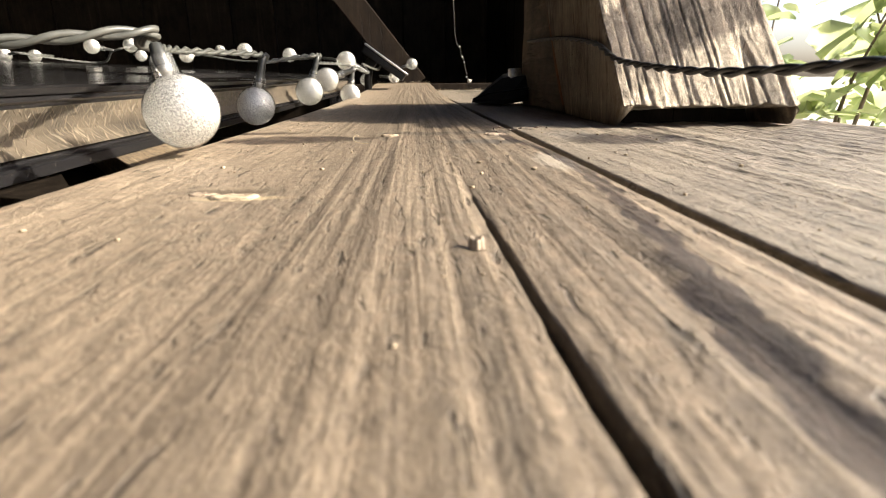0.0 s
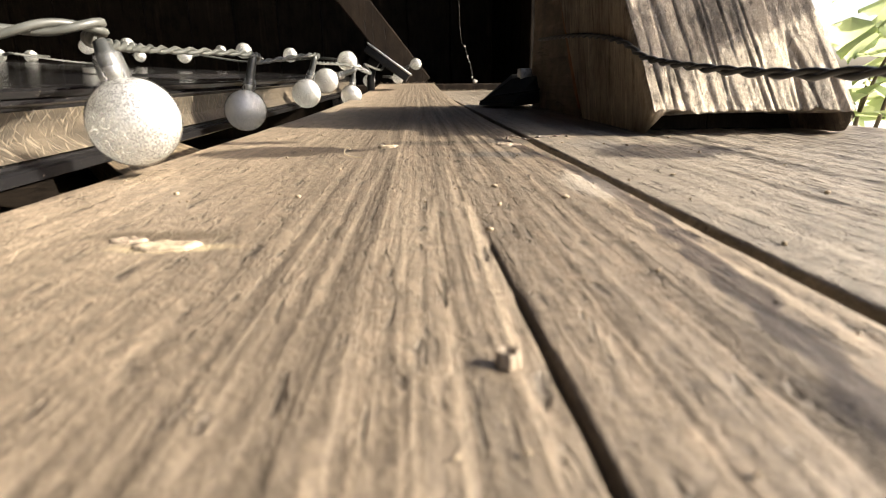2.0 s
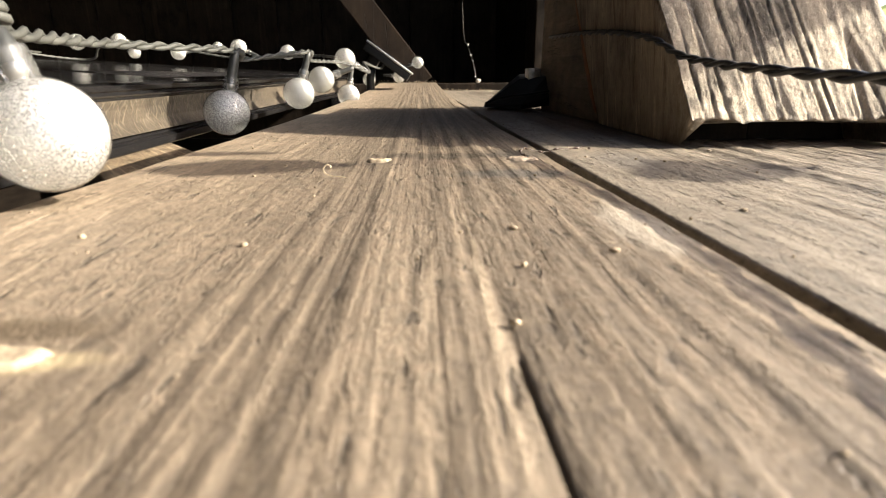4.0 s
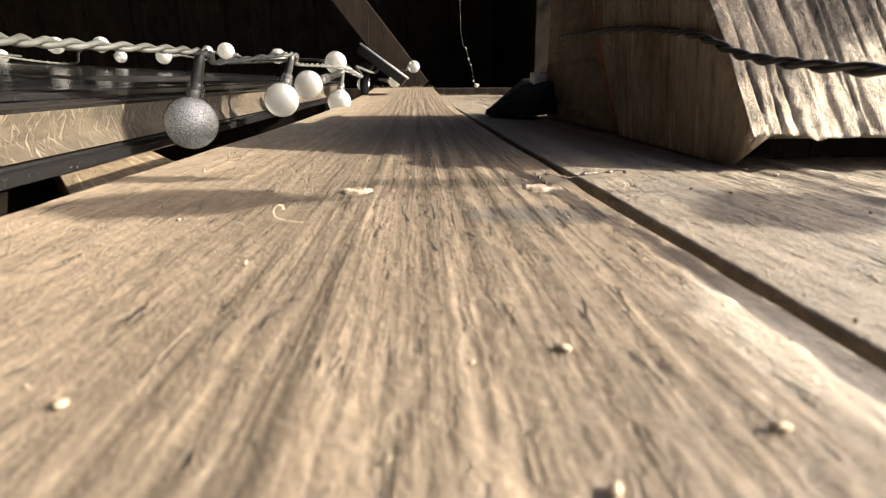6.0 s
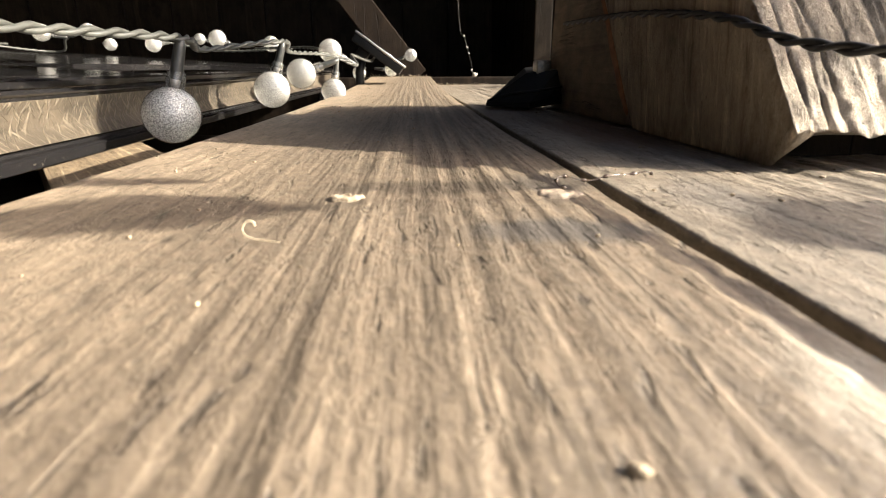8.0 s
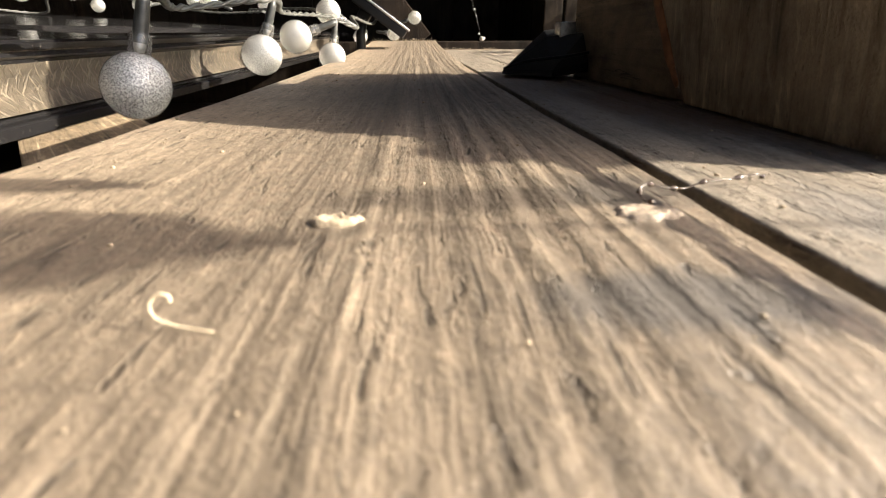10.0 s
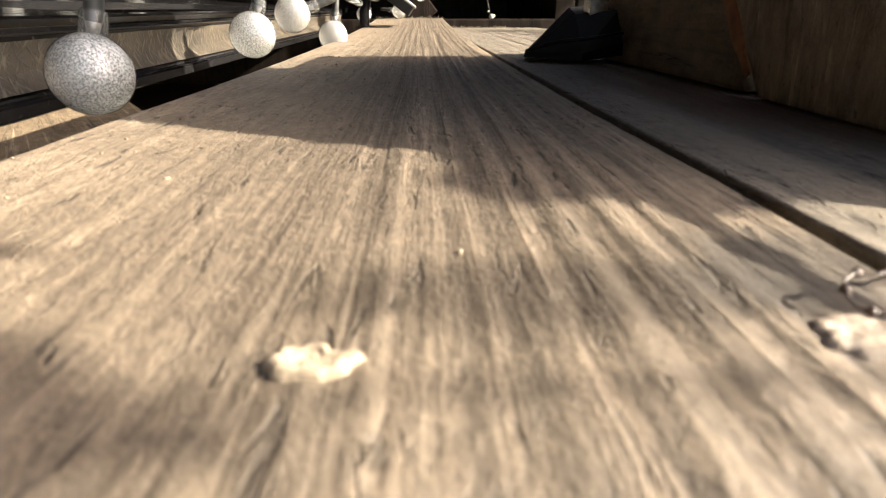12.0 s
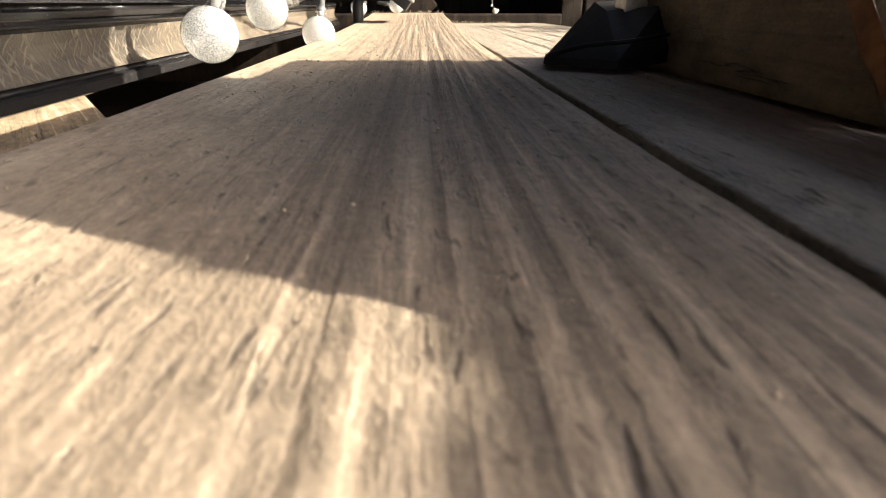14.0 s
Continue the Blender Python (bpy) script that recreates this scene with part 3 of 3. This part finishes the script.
LEAN_L, LEAN_R = (-0.06, 0.70), (-0.16, 0.64)
front_post = leaning_post("leaning_post", [(0.1295, 0.3640), (0.2145, 0.353), (0.2155, 0.490), (0.1335, 0.4935)], [LEAN_L, LEAN_R, LEAN_R, LEAN_L], 0.0105, 0.62, 3.0,
                          "rough weathered timber post leaning over the deck", 0.0022, (0.016, 0.014))
# Dark box added beneath the post, painting the shade of the gap there.
part("gap_filler", box(bmesh.new(), (0.0120, 0.026, -0.0102), (0.0850, 0.118, 0.0015), 0.0008), DARK_WOOD, front_post, "dark filler standing in for the shaded gap under the post")
block = thing("timber_block", "low dark timber block standing behind the post", "timber", (0.1352, 0.4950, 0.0006))
bk = bmesh.new()
box(bk, (0, 0, 0), (0.078, 0.165, 0.100), 0.002)
bmesh.ops.subdivide_edges(bk, edges=bk.edges[:], cuts=9, use_grid_fill=True)
for v in bk.verts:
    v.co.x -= 0.0012 * noise.noise(Vector((v.co.y * 40, v.co.z * 40, 2.0))) if v.co.x < 0.001 else 0.0
    v.co.y += 0.80 * v.co.z * max(0.0, 1 - v.co.y / 0.165)
part("timber", bk, BLOCK_WOOD, block, smooth=False)
strip = tube(bmesh.new(), smooth_path([(0, -0.0015, 0.006), (0, 0.0065, 0.014), (0, 0.0180, 0.028), (0, 0.0360, 0.050), (0, 0.0640, 0.086)], 10), lambda t: 0.0012 + 0.0030 * math.sin(2.4 * t) + 0.0004 * math.sin(23 * t), 9)
for v in strip.verts:
    v.co.x = -0.0006 + 0.28 * v.co.x
part("bark_strip", strip, BARK, block, "torn reddish strip of bark")

# ---- black wedge on the deck ----
wedge = thing("wedge_block", "black plastic wedge lying on the deck against the timber", "wedge", (0, 0.012, 0.0036))
wb = bmesh.new()
for p in ((0.0835, 0.625, 0.0), (0.0845, 0.628, 0.0026), (0.1110, 0.603, -0.0010), (0.1110, 0.603, 0.0030), (0.1366, 0.612, 0.0016), (0.1366, 0.612, 0.0080),
          (0.1150, 0.640, 0.0222), (0.1366, 0.630, 0.0245), (0.1366, 0.690, 0.0275), (0.1230, 0.690, 0.0265), (0.1366, 0.690, -0.0015), (0.1000, 0.690, -0.0015)):
    wb.verts.new(p)
bmesh.ops.convex_hull(wb, input=wb.verts[:])
part("body", wb, BLACK_PLASTIC, wedge, smooth=False)
part("ledge", tube(bmesh.new(), smooth_path([(0.0850, 0.6260, 0.0032), (0.0985, 0.6150, 0.0080), (0.1180, 0.6080, 0.0105), (0.1366, 0.6130, 0.0130)], 6), 0.0010, 8), BLACK_PLASTIC, wedge)
part("clip", box(bmesh.new(), (0.1215, 0.634, 0.0205), (0.1320, 0.650, 0.0310), 0.001), STEEL, wedge, "dull metal clip")


# ---- string lights ----
def make_bulb(reach=0.035):
    bulb = thing("string_light_bulb", "clear crackle-glass globe bulb of a solar string light", "bulb", group="string light bulbs")
    R = 0.01325
    part("globe", lathe([(0.0, -R)] + [(R * math.sin(a), -R * math.cos(a)) for a in np.linspace(0.15, math.pi - 0.36, 22)] + [(0.0042, R * 0.955)], 36), GLASS, bulb)
    part("crackle_core", lathe([(0.0, -0.972 * R)] + [(0.972 * R * math.sin(a), -0.972 * R * math.cos(a)) for a in np.linspace(0.15, math.pi - 0.15, 22)] + [(0.0, 0.972 * R)], 32), CORE, bulb, "crazed white crackle inside the globe")
    part("collar", lathe([(0.0040, 0.0124), (0.0043, 0.0128), (0.0043, 0.0150), (0.0041, 0.0195), (0.0038, 0.0202), (0.0028, 0.0203)], 20), CLEAR, bulb, "clear plastic collar")
    part("lamp_core", lathe([(0.0, 0.0128), (0.0018, 0.0130), (0.0022, 0.0150), (0.0026, 0.0190), (0.0, 0.0195)], 12), STEEL, bulb)
    part("socket", lathe([(0.0027, 0.0165), (0.0029, 0.0200), (0.0027, reach - 0.004), (0.0021, reach - 0.0005), (0.0012, reach), (0.0, reach)], 16), SOCKET, bulb, "dark rubber socket")
    return bulb


BULBS = [  # place and the way its socket points
    ((-0.0475, 0.2755, 0.0150), (-0.28, 0.02, 1.0)),
    ((-0.0828, 0.499, 0.0080), (0.22, 0.10, 1.0)),
    ((-0.0730, 0.660, 0.0152), (0.30, 0.10, 1.0)),
    ((-0.0697, 0.761, 0.0266), (1.0, 0.2, 0.35)),
    ((-0.0545, 0.857, 0.0084), (0.15, 0.1, 1.0)),
    ((-0.0645, 0.920, 0.0520), (0.8, 0.3, -0.45)),
    ((-0.211, 1.262, 0.0757), (1.0, 0.3, -0.2)),
    ((-0.540, 1.180, 0.0900), (0.9, 0.4, -0.2)),
    ((-0.500, 1.240, 0.0950), (1.0, -0.3, -0.1)),
    ((-0.620, 1.550, 0.0900), (-0.7, 0.6, 0.1)),
    ((-0.405, 1.255, 0.0760), (0.4, 0.9, 0.1)),
    ((-0.466, 1.655, 0.1060), (1.0, 0.2, -0.2)),
    ((-0.268, 1.160, 0.0790), (1.0, 0.0, -0.45)),
    ((-0.014, 1.430, 0.0330), (-1.0, 0.2, 0.1)),
    ((0.026, 1.500, 0.0633), (-1.0, 0.1, -0.3)),
    ((-0.075, 1.390, 0.0275), (0.3, 1.0, 0.3)),
    ((-0.775, 1.400, 0.0850), (1.0, 0.2, 0.0)),
    ((-0.740, 1.250, 0.0800), (0.9, -0.4, 0.1)),
]
first = None
tops = []
for at, way in BULBS:
    m = Matrix.Translation(at) @ Vector(way).to_track_quat("Z", "Y").to_matrix().to_4x4()
    if not tops:
        make_bulb(0.0245).matrix_basis = m @ Matrix.Scale(0.9, 4)
        tops.append(m @ Vector((0, 0, 0.0240)))
        continue
    if first is None:
        first = make_bulb()
        first.matrix_basis = m
    else:
        copy_thing(first, m)
    tops.append(m @ Vector((0, 0, 0.0345)))

cord = thing("light_string_cable", "twisted grey-green cable of the string lights", "cable")
twisted_cable(cord, [(-0.30, 0.20, 0.046), (-0.16, 0.232, 0.0385), (-0.100, 0.252, 0.0350), tops[0] + Vector((-0.001, 0.0, 0.0015)), (-0.068, 0.30, 0.0375), (-0.092, 0.40, 0.0405), tops[1] + Vector((0, 0.002, 0.001)), (-0.095, 0.59, 0.041), tops[2] + Vector((0, 0.002, 0.001)), (-0.082, 0.78, 0.046), (-0.060, 0.88, 0.046), tops[5], (-0.05, 1.02, 0.05), (-0.035, 1.15, 0.045), (-0.030, 1.30, 0.060), tops[14]])
back_cord = thing("light_string_cable", "twisted cable lying across the black table", "cable")
twisted_cable(back_cord, [(-0.060, 0.93, 0.050), (-0.12, 1.08, 0.062), tops[12] + Vector((0.02, 0.02, 0.0)), tops[6], (-0.30, 1.30, 0.066), tops[10], tops[8], tops[7], (-0.62, 1.35, 0.068), tops[17], tops[16]])

# ---- solar panel ----
solar = thing("solar_panel", "small black solar panel of the string lights on a stake", "solar panel", (-0.019, 1.17, 0.060))
tilt = Matrix.Rotation(radians(36), 4, "Y")
def tilted(bm):
    bmesh.ops.transform(bm, matrix=tilt, verts=bm.verts)
    return bm
part("housing", tilted(box(bmesh.new(), (-0.043, -0.035, -0.013), (0.043, 0.035, 0.0), 0.0015)), BLACK_PLASTIC, solar)
part("frame", tilted(box(bmesh.new(), (-0.045, -0.037, 0.0), (0.045, 0.037, 0.0035), 0.001)), STEEL, solar, "pale panel rim")
part("cell", tilted(box(bmesh.new(), (-0.040, -0.032, 0.0036), (0.040, 0.032, 0.0044))), CELL, solar, "dark solar cells")
part("bracket", tilted(box(bmesh.new(), (-0.030, -0.012, -0.026), (-0.012, 0.012, -0.0131), 0.002)), BLACK_PLASTIC, solar)
part("stake", tube(bmesh.new(), [Vector((-0.028, 0, -0.002)), Vector((-0.035, 0.0, -0.03)), Vector((-0.038, 0.0, -0.20)), Vector((-0.038, 0.0, -0.37))], 0.007, 12), BLACK_PLASTIC, solar)

# ---- twisted wire across the post ----
side_cord = thing("twisted_wire", "dark twisted cable strung past the post", "cable")
twisted_cable(side_cord, [(0.1290, 0.60, 0.0555), (0.1270, 0.48, 0.0500), (0.1255, 0.40, 0.0420), (0.1225, 0.355, 0.0325), (0.1190, 0.30, 0.0275), (0.1180, 0.25, 0.0250), (0.1165, 0.20, 0.0255), (0.1135, 0.16, 0.0268), (0.1110, 0.12, 0.0290), (0.112, 0.07, 0.0325), (0.125, -0.02, 0.038), (0.16, -0.14, 0.045)], 0.0008, 0.026, DARK_CABLE)

# ---- shelter round the deck; its roof, left and front walls unseen, added for shade ----
def board_wall(name, label, lo, hi, axis, n, gap=0.004):
    wall = thing(name, label, "wall", kind="structure")
    span = (hi[axis] - lo[axis]) / n
    for k in range(n):
        l, h = list(lo), list(hi)
        l[axis] = lo[axis] + k * span
        h[axis] = lo[axis] + (k + 1) * span - gap
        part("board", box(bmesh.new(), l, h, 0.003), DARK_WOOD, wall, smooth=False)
    return wall


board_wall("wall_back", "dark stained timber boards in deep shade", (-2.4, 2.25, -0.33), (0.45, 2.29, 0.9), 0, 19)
board_wall("shade_wall_left", "dark stained timber boards", (-2.44, -1.2, -0.33), (-2.40, 2.25, 0.9), 1, 16)
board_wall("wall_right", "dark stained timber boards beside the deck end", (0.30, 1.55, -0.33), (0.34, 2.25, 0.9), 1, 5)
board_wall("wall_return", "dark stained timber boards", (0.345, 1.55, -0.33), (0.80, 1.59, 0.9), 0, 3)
# Stands behind the camera, added only to block light.
board_wall("shade_wall_front", "dark stained timber boards", (-2.44, -1.24, -0.33), (0.02, -1.20, 0.9), 0, 14)
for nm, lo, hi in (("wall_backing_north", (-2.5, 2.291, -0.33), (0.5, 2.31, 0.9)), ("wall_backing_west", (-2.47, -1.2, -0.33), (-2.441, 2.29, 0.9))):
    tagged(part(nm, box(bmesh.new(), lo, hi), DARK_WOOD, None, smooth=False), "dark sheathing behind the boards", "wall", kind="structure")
# Roof out of view, added to keep sky light off the table side.
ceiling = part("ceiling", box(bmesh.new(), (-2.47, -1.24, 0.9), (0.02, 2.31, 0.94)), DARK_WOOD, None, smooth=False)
tagged(ceiling, "unseen dark boarded roof, added to shut out sky light", "ceiling", kind="structure")
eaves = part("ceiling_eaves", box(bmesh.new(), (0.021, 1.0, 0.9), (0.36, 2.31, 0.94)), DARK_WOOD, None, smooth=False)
tagged(eaves, "unseen dark boarded roof, added to shut out sky light", "ceiling", kind="structure")

brace = thing("diagonal_brace", "brown timber brace running diagonally to the deck end", "brace", (0.035, 1.556, 0.014))
bb = bmesh.new()
box(bb, (-0.030, -0.03, 0.0), (0.030, 0.03, 0.62), 0.002)
bmesh.ops.transform(bb, matrix=Matrix.Rotation(radians(-38), 4, "Y"), verts=bb.verts)
part("timber", bb, BRACE_WOOD, brace, smooth=False)
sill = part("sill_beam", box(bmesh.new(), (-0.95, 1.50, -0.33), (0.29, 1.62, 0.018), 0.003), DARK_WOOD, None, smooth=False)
tagged(sill, "dark timber sill beam closing the deck end", "beam", kind="structure")

# ---- shrub outside ----
def leaf_mesh(size):
    bm = bmesh.new()
    rows = []
    for i in range(7):
        t = i / 6
        w = 0.36 * math.sin(math.pi * min(1, t ** 0.75)) * (1 + 0.12 * math.sin(i * 2.4))
        rows.append([bm.verts.new((s * w * size, t * size, size * (0.10 * abs(s) - 0.18 * t * t))) for s in (-1, -0.5, 0, 0.5, 1)])
    for p, q in zip(rows, rows[1:]):
        for k in range(4):
            bm.faces.new((p[k], p[k + 1], q[k + 1], q[k]))
    return bm


rnd = random.Random(4)
shrub = thing("shrub", "sunlit green leafy shrub beyond the deck", "shrub", (0.98, 1.38, -0.33))
for s in range(9):
    base = Vector((rnd.uniform(-0.30, 0.25), rnd.uniform(-0.35, 0.35), 0))
    tip = base + Vector((rnd.uniform(-0.25, 0.25), rnd.uniform(-0.3, 0.3), rnd.uniform(0.55, 0.95)))
    mid = base.lerp(tip, 0.5) + Vector((rnd.uniform(-0.08, 0.08), rnd.uniform(-0.08, 0.08), 0))
    path = smooth_path([base, mid, tip], 8)
    part("stem", tube(bmesh.new(), path, lambda t: 0.004 * (1 - t) + 0.0012, 6), TWIG, shrub)
    lb = bmesh.new()
    for k in range(44):
        p = path[rnd.randrange(2, len(path))]
        lf = leaf_mesh(rnd.uniform(0.05, 0.10))
        mm = Matrix.Translation(p + Vector((rnd.uniform(-0.05, 0.05), rnd.uniform(-0.05, 0.05), rnd.uniform(-0.04, 0.04)))) @ Euler((rnd.uniform(-0.8, 0.8), rnd.uniform(-0.6, 0.6), rnd.uniform(0, 6.3))).to_matrix().to_4x4()
        bmesh.ops.transform(lf, matrix=mm, verts=lf.verts)
        me = bpy.data.meshes.new("tmp")
        lf.to_mesh(me)
        lf.free()
        lb.from_mesh(me)
        bpy.data.meshes.remove(me)
    part("leaves", lb, LEAF, shrub)

# ---- knots, chips and litter on the boards ----
PALE_WOOD = plain("torn_pale_wood", (0.29, 0.23, 0.155), 0.8, scale=700.0, vary=0.5, relief=0.8)
KNOT_WOOD = plain("grey_knot_wood", (0.23, 0.18, 0.13), 0.7, scale=500.0, vary=0.6, relief=0.9)


def flake(name, label, at, sx, sy, h, seed, mat, rim=0.6):
    """A torn, uneven flake of wood standing a little proud, hollow in the middle."""
    ob = thing(name, label, "wood chip", at)
    bm = bmesh.new()
    segs, rings = 40, 9
    rows = []
    for i in range(rings + 1):
        r = i / rings
        row = []
        for k in range(segs):
            a = 2 * math.pi * k / segs
            w = 1 + 0.28 * noise.noise(Vector((math.cos(a) * 1.6, math.sin(a) * 1.6, seed))) + 0.25 * noise.noise(Vector((math.cos(a) * 5, math.sin(a) * 5, seed)))
            z = h * (rim * math.exp(-((r - 0.72) / 0.2) ** 2) + 0.25 * (1 - r)) * (1 + 0.6 * noise.noise(Vector((math.cos(a) * 2.5, math.sin(a) * 2.5, seed + 3)))) + h * 0.5 * noise.noise(Vector((r * 4 * math.cos(a), r * 4 * math.sin(a), seed))) + h * 0.4 * noise.noise(Vector((r * 11 * math.cos(a), r * 11 * math.sin(a), seed)))
            row.append(bm.verts.new((sx * r * w * math.cos(a), sy * r * w * math.sin(a), z if i < rings else -0.0006)))
        rows.append(row)
    for p, q in zip(rows[1:], rows[2:]):
        for k in range(segs):
            bm.faces.new((p[k], p[(k + 1) % segs], q[(k + 1) % segs], q[k]))
    bm.faces.new(rows[1])
    for v in rows[0]:
        bm.verts.remove(v)
    part("flake", bm, mat, ob)
    return ob


flake("wood_chip", "pale torn wood flake stuck on the deck board", (0.0170, 0.3385, 0.0004), 0.0040, 0.0022, 0.0006, 2.0, PALE_WOOD, 0.9)
flake("knot", "raised grey knot by the edge of the deck board", (0.0640, 0.3410, 0.0003), 0.0055, 0.0035, 0.0005, 5.0, KNOT_WOOD, 0.7)
flake("knot", "pale chipped knot in the deck board", (-0.0110, 0.2025, 0.0001), 0.0060, 0.0026, 0.0005, 8.0, PALE_WOOD, 0.8)
flake("knot", "dark little knot in the deck board", (-0.0192, 0.2068, 0.0000), 0.0032, 0.0020, 0.0005, 9.0, KNOT_WOOD, 0.5)

flake("bark_crumb", "dark crumb of bark lying on the deck board", (0.0368, 0.1604, 0.0005), 0.0012, 0.0010, 0.0012, 12.0, KNOT_WOOD, 0.8)
curl = thing("dried_tendril", "curled pale dry plant fibre standing on the deck", "plant fibre", (0.0055, 0.3065, 0.0004))
part("fibre", tube(bmesh.new(), smooth_path([(0.0048, -0.0012, 0.0), (0.0028, -0.0008, 0.0002), (0.0008, -0.0003, 0.0004), (-0.0008, 0.0, 0.0010), (-0.0012, 0.0002, 0.0022), (-0.0004, 0.0003, 0.0032), (0.0006, 0.0002, 0.0031), (0.0008, 0.0001, 0.0025)], 8), lambda t: 0.00007 + 0.0001 * t, 6), FLUFF, curl)
SHINY = plain("shiny_brown_root", (0.05, 0.034, 0.024), 0.15, scale=500.0)
root = thing("dried_root", "knobbly shiny brown rootlet lying across the joint", "root", (0.0655, 0.3450, 0.0004))
part("fibre", tube(bmesh.new(), smooth_path([(0.0012, -0.0012, 0.0004), (-0.0006, -0.0004, 0.0008), (-0.0006, 0.0016, 0.0020), (0.0014, 0.0030, 0.0024), (0.0052, 0.0052, 0.0012), (0.0095, 0.0070, 0.0006), (0.0140, 0.0085, 0.0014), (0.0200, 0.0110, 0.0012), (0.0250, 0.0122, 0.0016), (0.0270, 0.0130, 0.0006)], 12), lambda t: 0.00014 + 0.0004 * max(0.0, math.sin(t * 41)) ** 3, 8), SHINY, root)

rnd = random.Random(12)
litter = bmesh.new()
for k in range(420):
    x, y = rnd.uniform(-0.055, 0.20), rnd.uniform(0.07, 1.2)
    if abs(x - joint(y)) < 0.003:
        continue
    z = (rise(y) if x < joint(y) else rise_right(y)) + 0.0003
    r = rnd.choice((0.00018, 0.00025, 0.00035, 0.0005))
    m = bmesh.ops.create_icosphere(litter, subdivisions=1, radius=r)
    bmesh.ops.scale(litter, vec=(rnd.uniform(0.6, 2.2), rnd.uniform(0.6, 1.6), rnd.uniform(0.5, 1.0)), verts=m["verts"])
    bmesh.ops.rotate(litter, matrix=Matrix.Rotation(rnd.uniform(0, 6.28), 3, "Z"), verts=m["verts"])
    bmesh.ops.translate(litter, vec=(x, y, z), verts=m["verts"])
tagged(part("wood_crumbs", litter, PALE_WOOD, None), "tiny pale crumbs and fluff strewn over the boards", "crumbs", kind="stuff")

# ---- cobweb with caught fluff at the deck end ----
web = thing("cobweb", "hanging cobweb threads with white fluff at the deck end", "cobweb", (0.155, 1.44, 0.020))
part("thread", tube(bmesh.new(), smooth_path([(0.0, 0, 0.0), (-0.006, 0, 0.03), (-0.018, 0, 0.07), (-0.030, 0, 0.11), (-0.036, 0, 0.30)], 8), 0.00014, 5), WEB, web)
for k, (fx, fz, fr) in enumerate(((0.002, 0.003, 0.0045), (-0.004, 0.012, 0.0018), (-0.010, 0.045, 0.0016), (-0.014, 0.056, 0.0022), (-0.020, 0.078, 0.0018), (0.006, 0.004, 0.0025))):
    fb = bmesh.new()
    bmesh.ops.create_icosphere(fb, subdivisions=2, radius=fr)
    for v in fb.verts:
        v.co *= 1 + 0.5 * noise.noise(v.co * 600 + Vector((k, 0, 0)))
    bmesh.ops.translate(fb, vec=(fx, 0, fz), verts=fb.verts)
    part("fluff", fb, WEB, web)

# ---- unseen leafy twig added beside the deck, between boards and sun, to cast shade ----
twig = thing("shade_twig", "thin unseen leafy twig, added to shade the boards and the post", "twig", (0.0, 0.0, 0.0))


def shade_point(x, y, run):
    """The point at a given run towards the sun from a spot on the boards."""
    return Vector((x, y, 0)) + sun_dir * run


joints = [shade_point(-0.075, 0.331, 0.52), shade_point(0.01, 0.335, 0.53), shade_point(0.20, 0.34, 0.56), Vector((0.95, 0.30, 0.34)), Vector((1.05, 0.45, -0.10)), Vector((1.06, 0.50, -0.32))]
part("stem", tube(bmesh.new(), smooth_path(joints, 10), lambda t: 0.00025 + 0.003 * t, 6), TWIG, twig)
for cx, cy, length, width, turn in ((0.020, 0.3285, 0.088, 0.21, 0.0), (-0.010, 0.362, 0.075, 0.09, -0.05), (-0.060, 0.334, 0.07, 0.16, 0.1), (0.130, 0.399, 0.105, 0.24, 0.05), (0.077, 0.3945, 0.060, 0.30, 0.0), (0.073, 0.407, 0.054, 0.30, -0.05), (0.155, 0.313, 0.080, 0.26, 0.08)):
    lf = leaf_mesh(length)
    for v in lf.verts:
        v.co.x *= width / 0.36
    bmesh.ops.transform(lf, matrix=Matrix.Translation(shade_point(cx, cy, 0.525)) @ Matrix.Rotation(radians(90) + turn, 4, "Z"), verts=lf.verts)
    part("leaf", lf, LEAF, twig)

# One more unseen leaf, added to shade the upper left of the post's face.
shaded = Vector((0.153, 0.418, 0.080))
blade = leaf_mesh(0.048)
turned = Vector(sun_dir).to_track_quat("Z", "Y").to_matrix().to_4x4()
bmesh.ops.transform(blade, matrix=Matrix.Translation(shaded + sun_dir * 0.30) @ turned @ Matrix.Rotation(radians(-28), 4, "Z") @ Matrix.Translation((0, -0.030, 0)), verts=blade.verts)
part("leaf", blade, LEAF, twig)
part("stalk", tube(bmesh.new(), smooth_path([shaded + sun_dir * 0.30 + Vector((0.01, 0.035, 0.01)), shaded + sun_dir * 0.42 + Vector((0, 0.06, 0)), Vector((0.95, 0.30, 0.34))], 8), 0.0009, 6), TWIG, twig)

# ---- torn fibres along the sawn end of the boards ----
rnd = random.Random(31)
fringe = bmesh.new()
for k in range(140):
    x = rnd.uniform(-0.055, 0.19)
    y = 1.44 + rnd.uniform(-0.03, 0.01)
    z = (rise(y) if x < joint(y) else rise_right(y)) - 0.0003
    p = Vector((x, y, z))
    d = Vector((rnd.uniform(-1, 1), rnd.uniform(-0.6, 0.6), rnd.uniform(0.2, 1.2))).normalized() * rnd.uniform(0.002, 0.007)
    tube(fringe, [p, p + d * 0.5 + Vector((0, 0, 0.0006)), p + d], 0.00022, 4)
tagged(part("torn_fibres", fringe, PALE_WOOD, None), "torn pale wood fibres along the board ends", "fibres", kind="stuff")
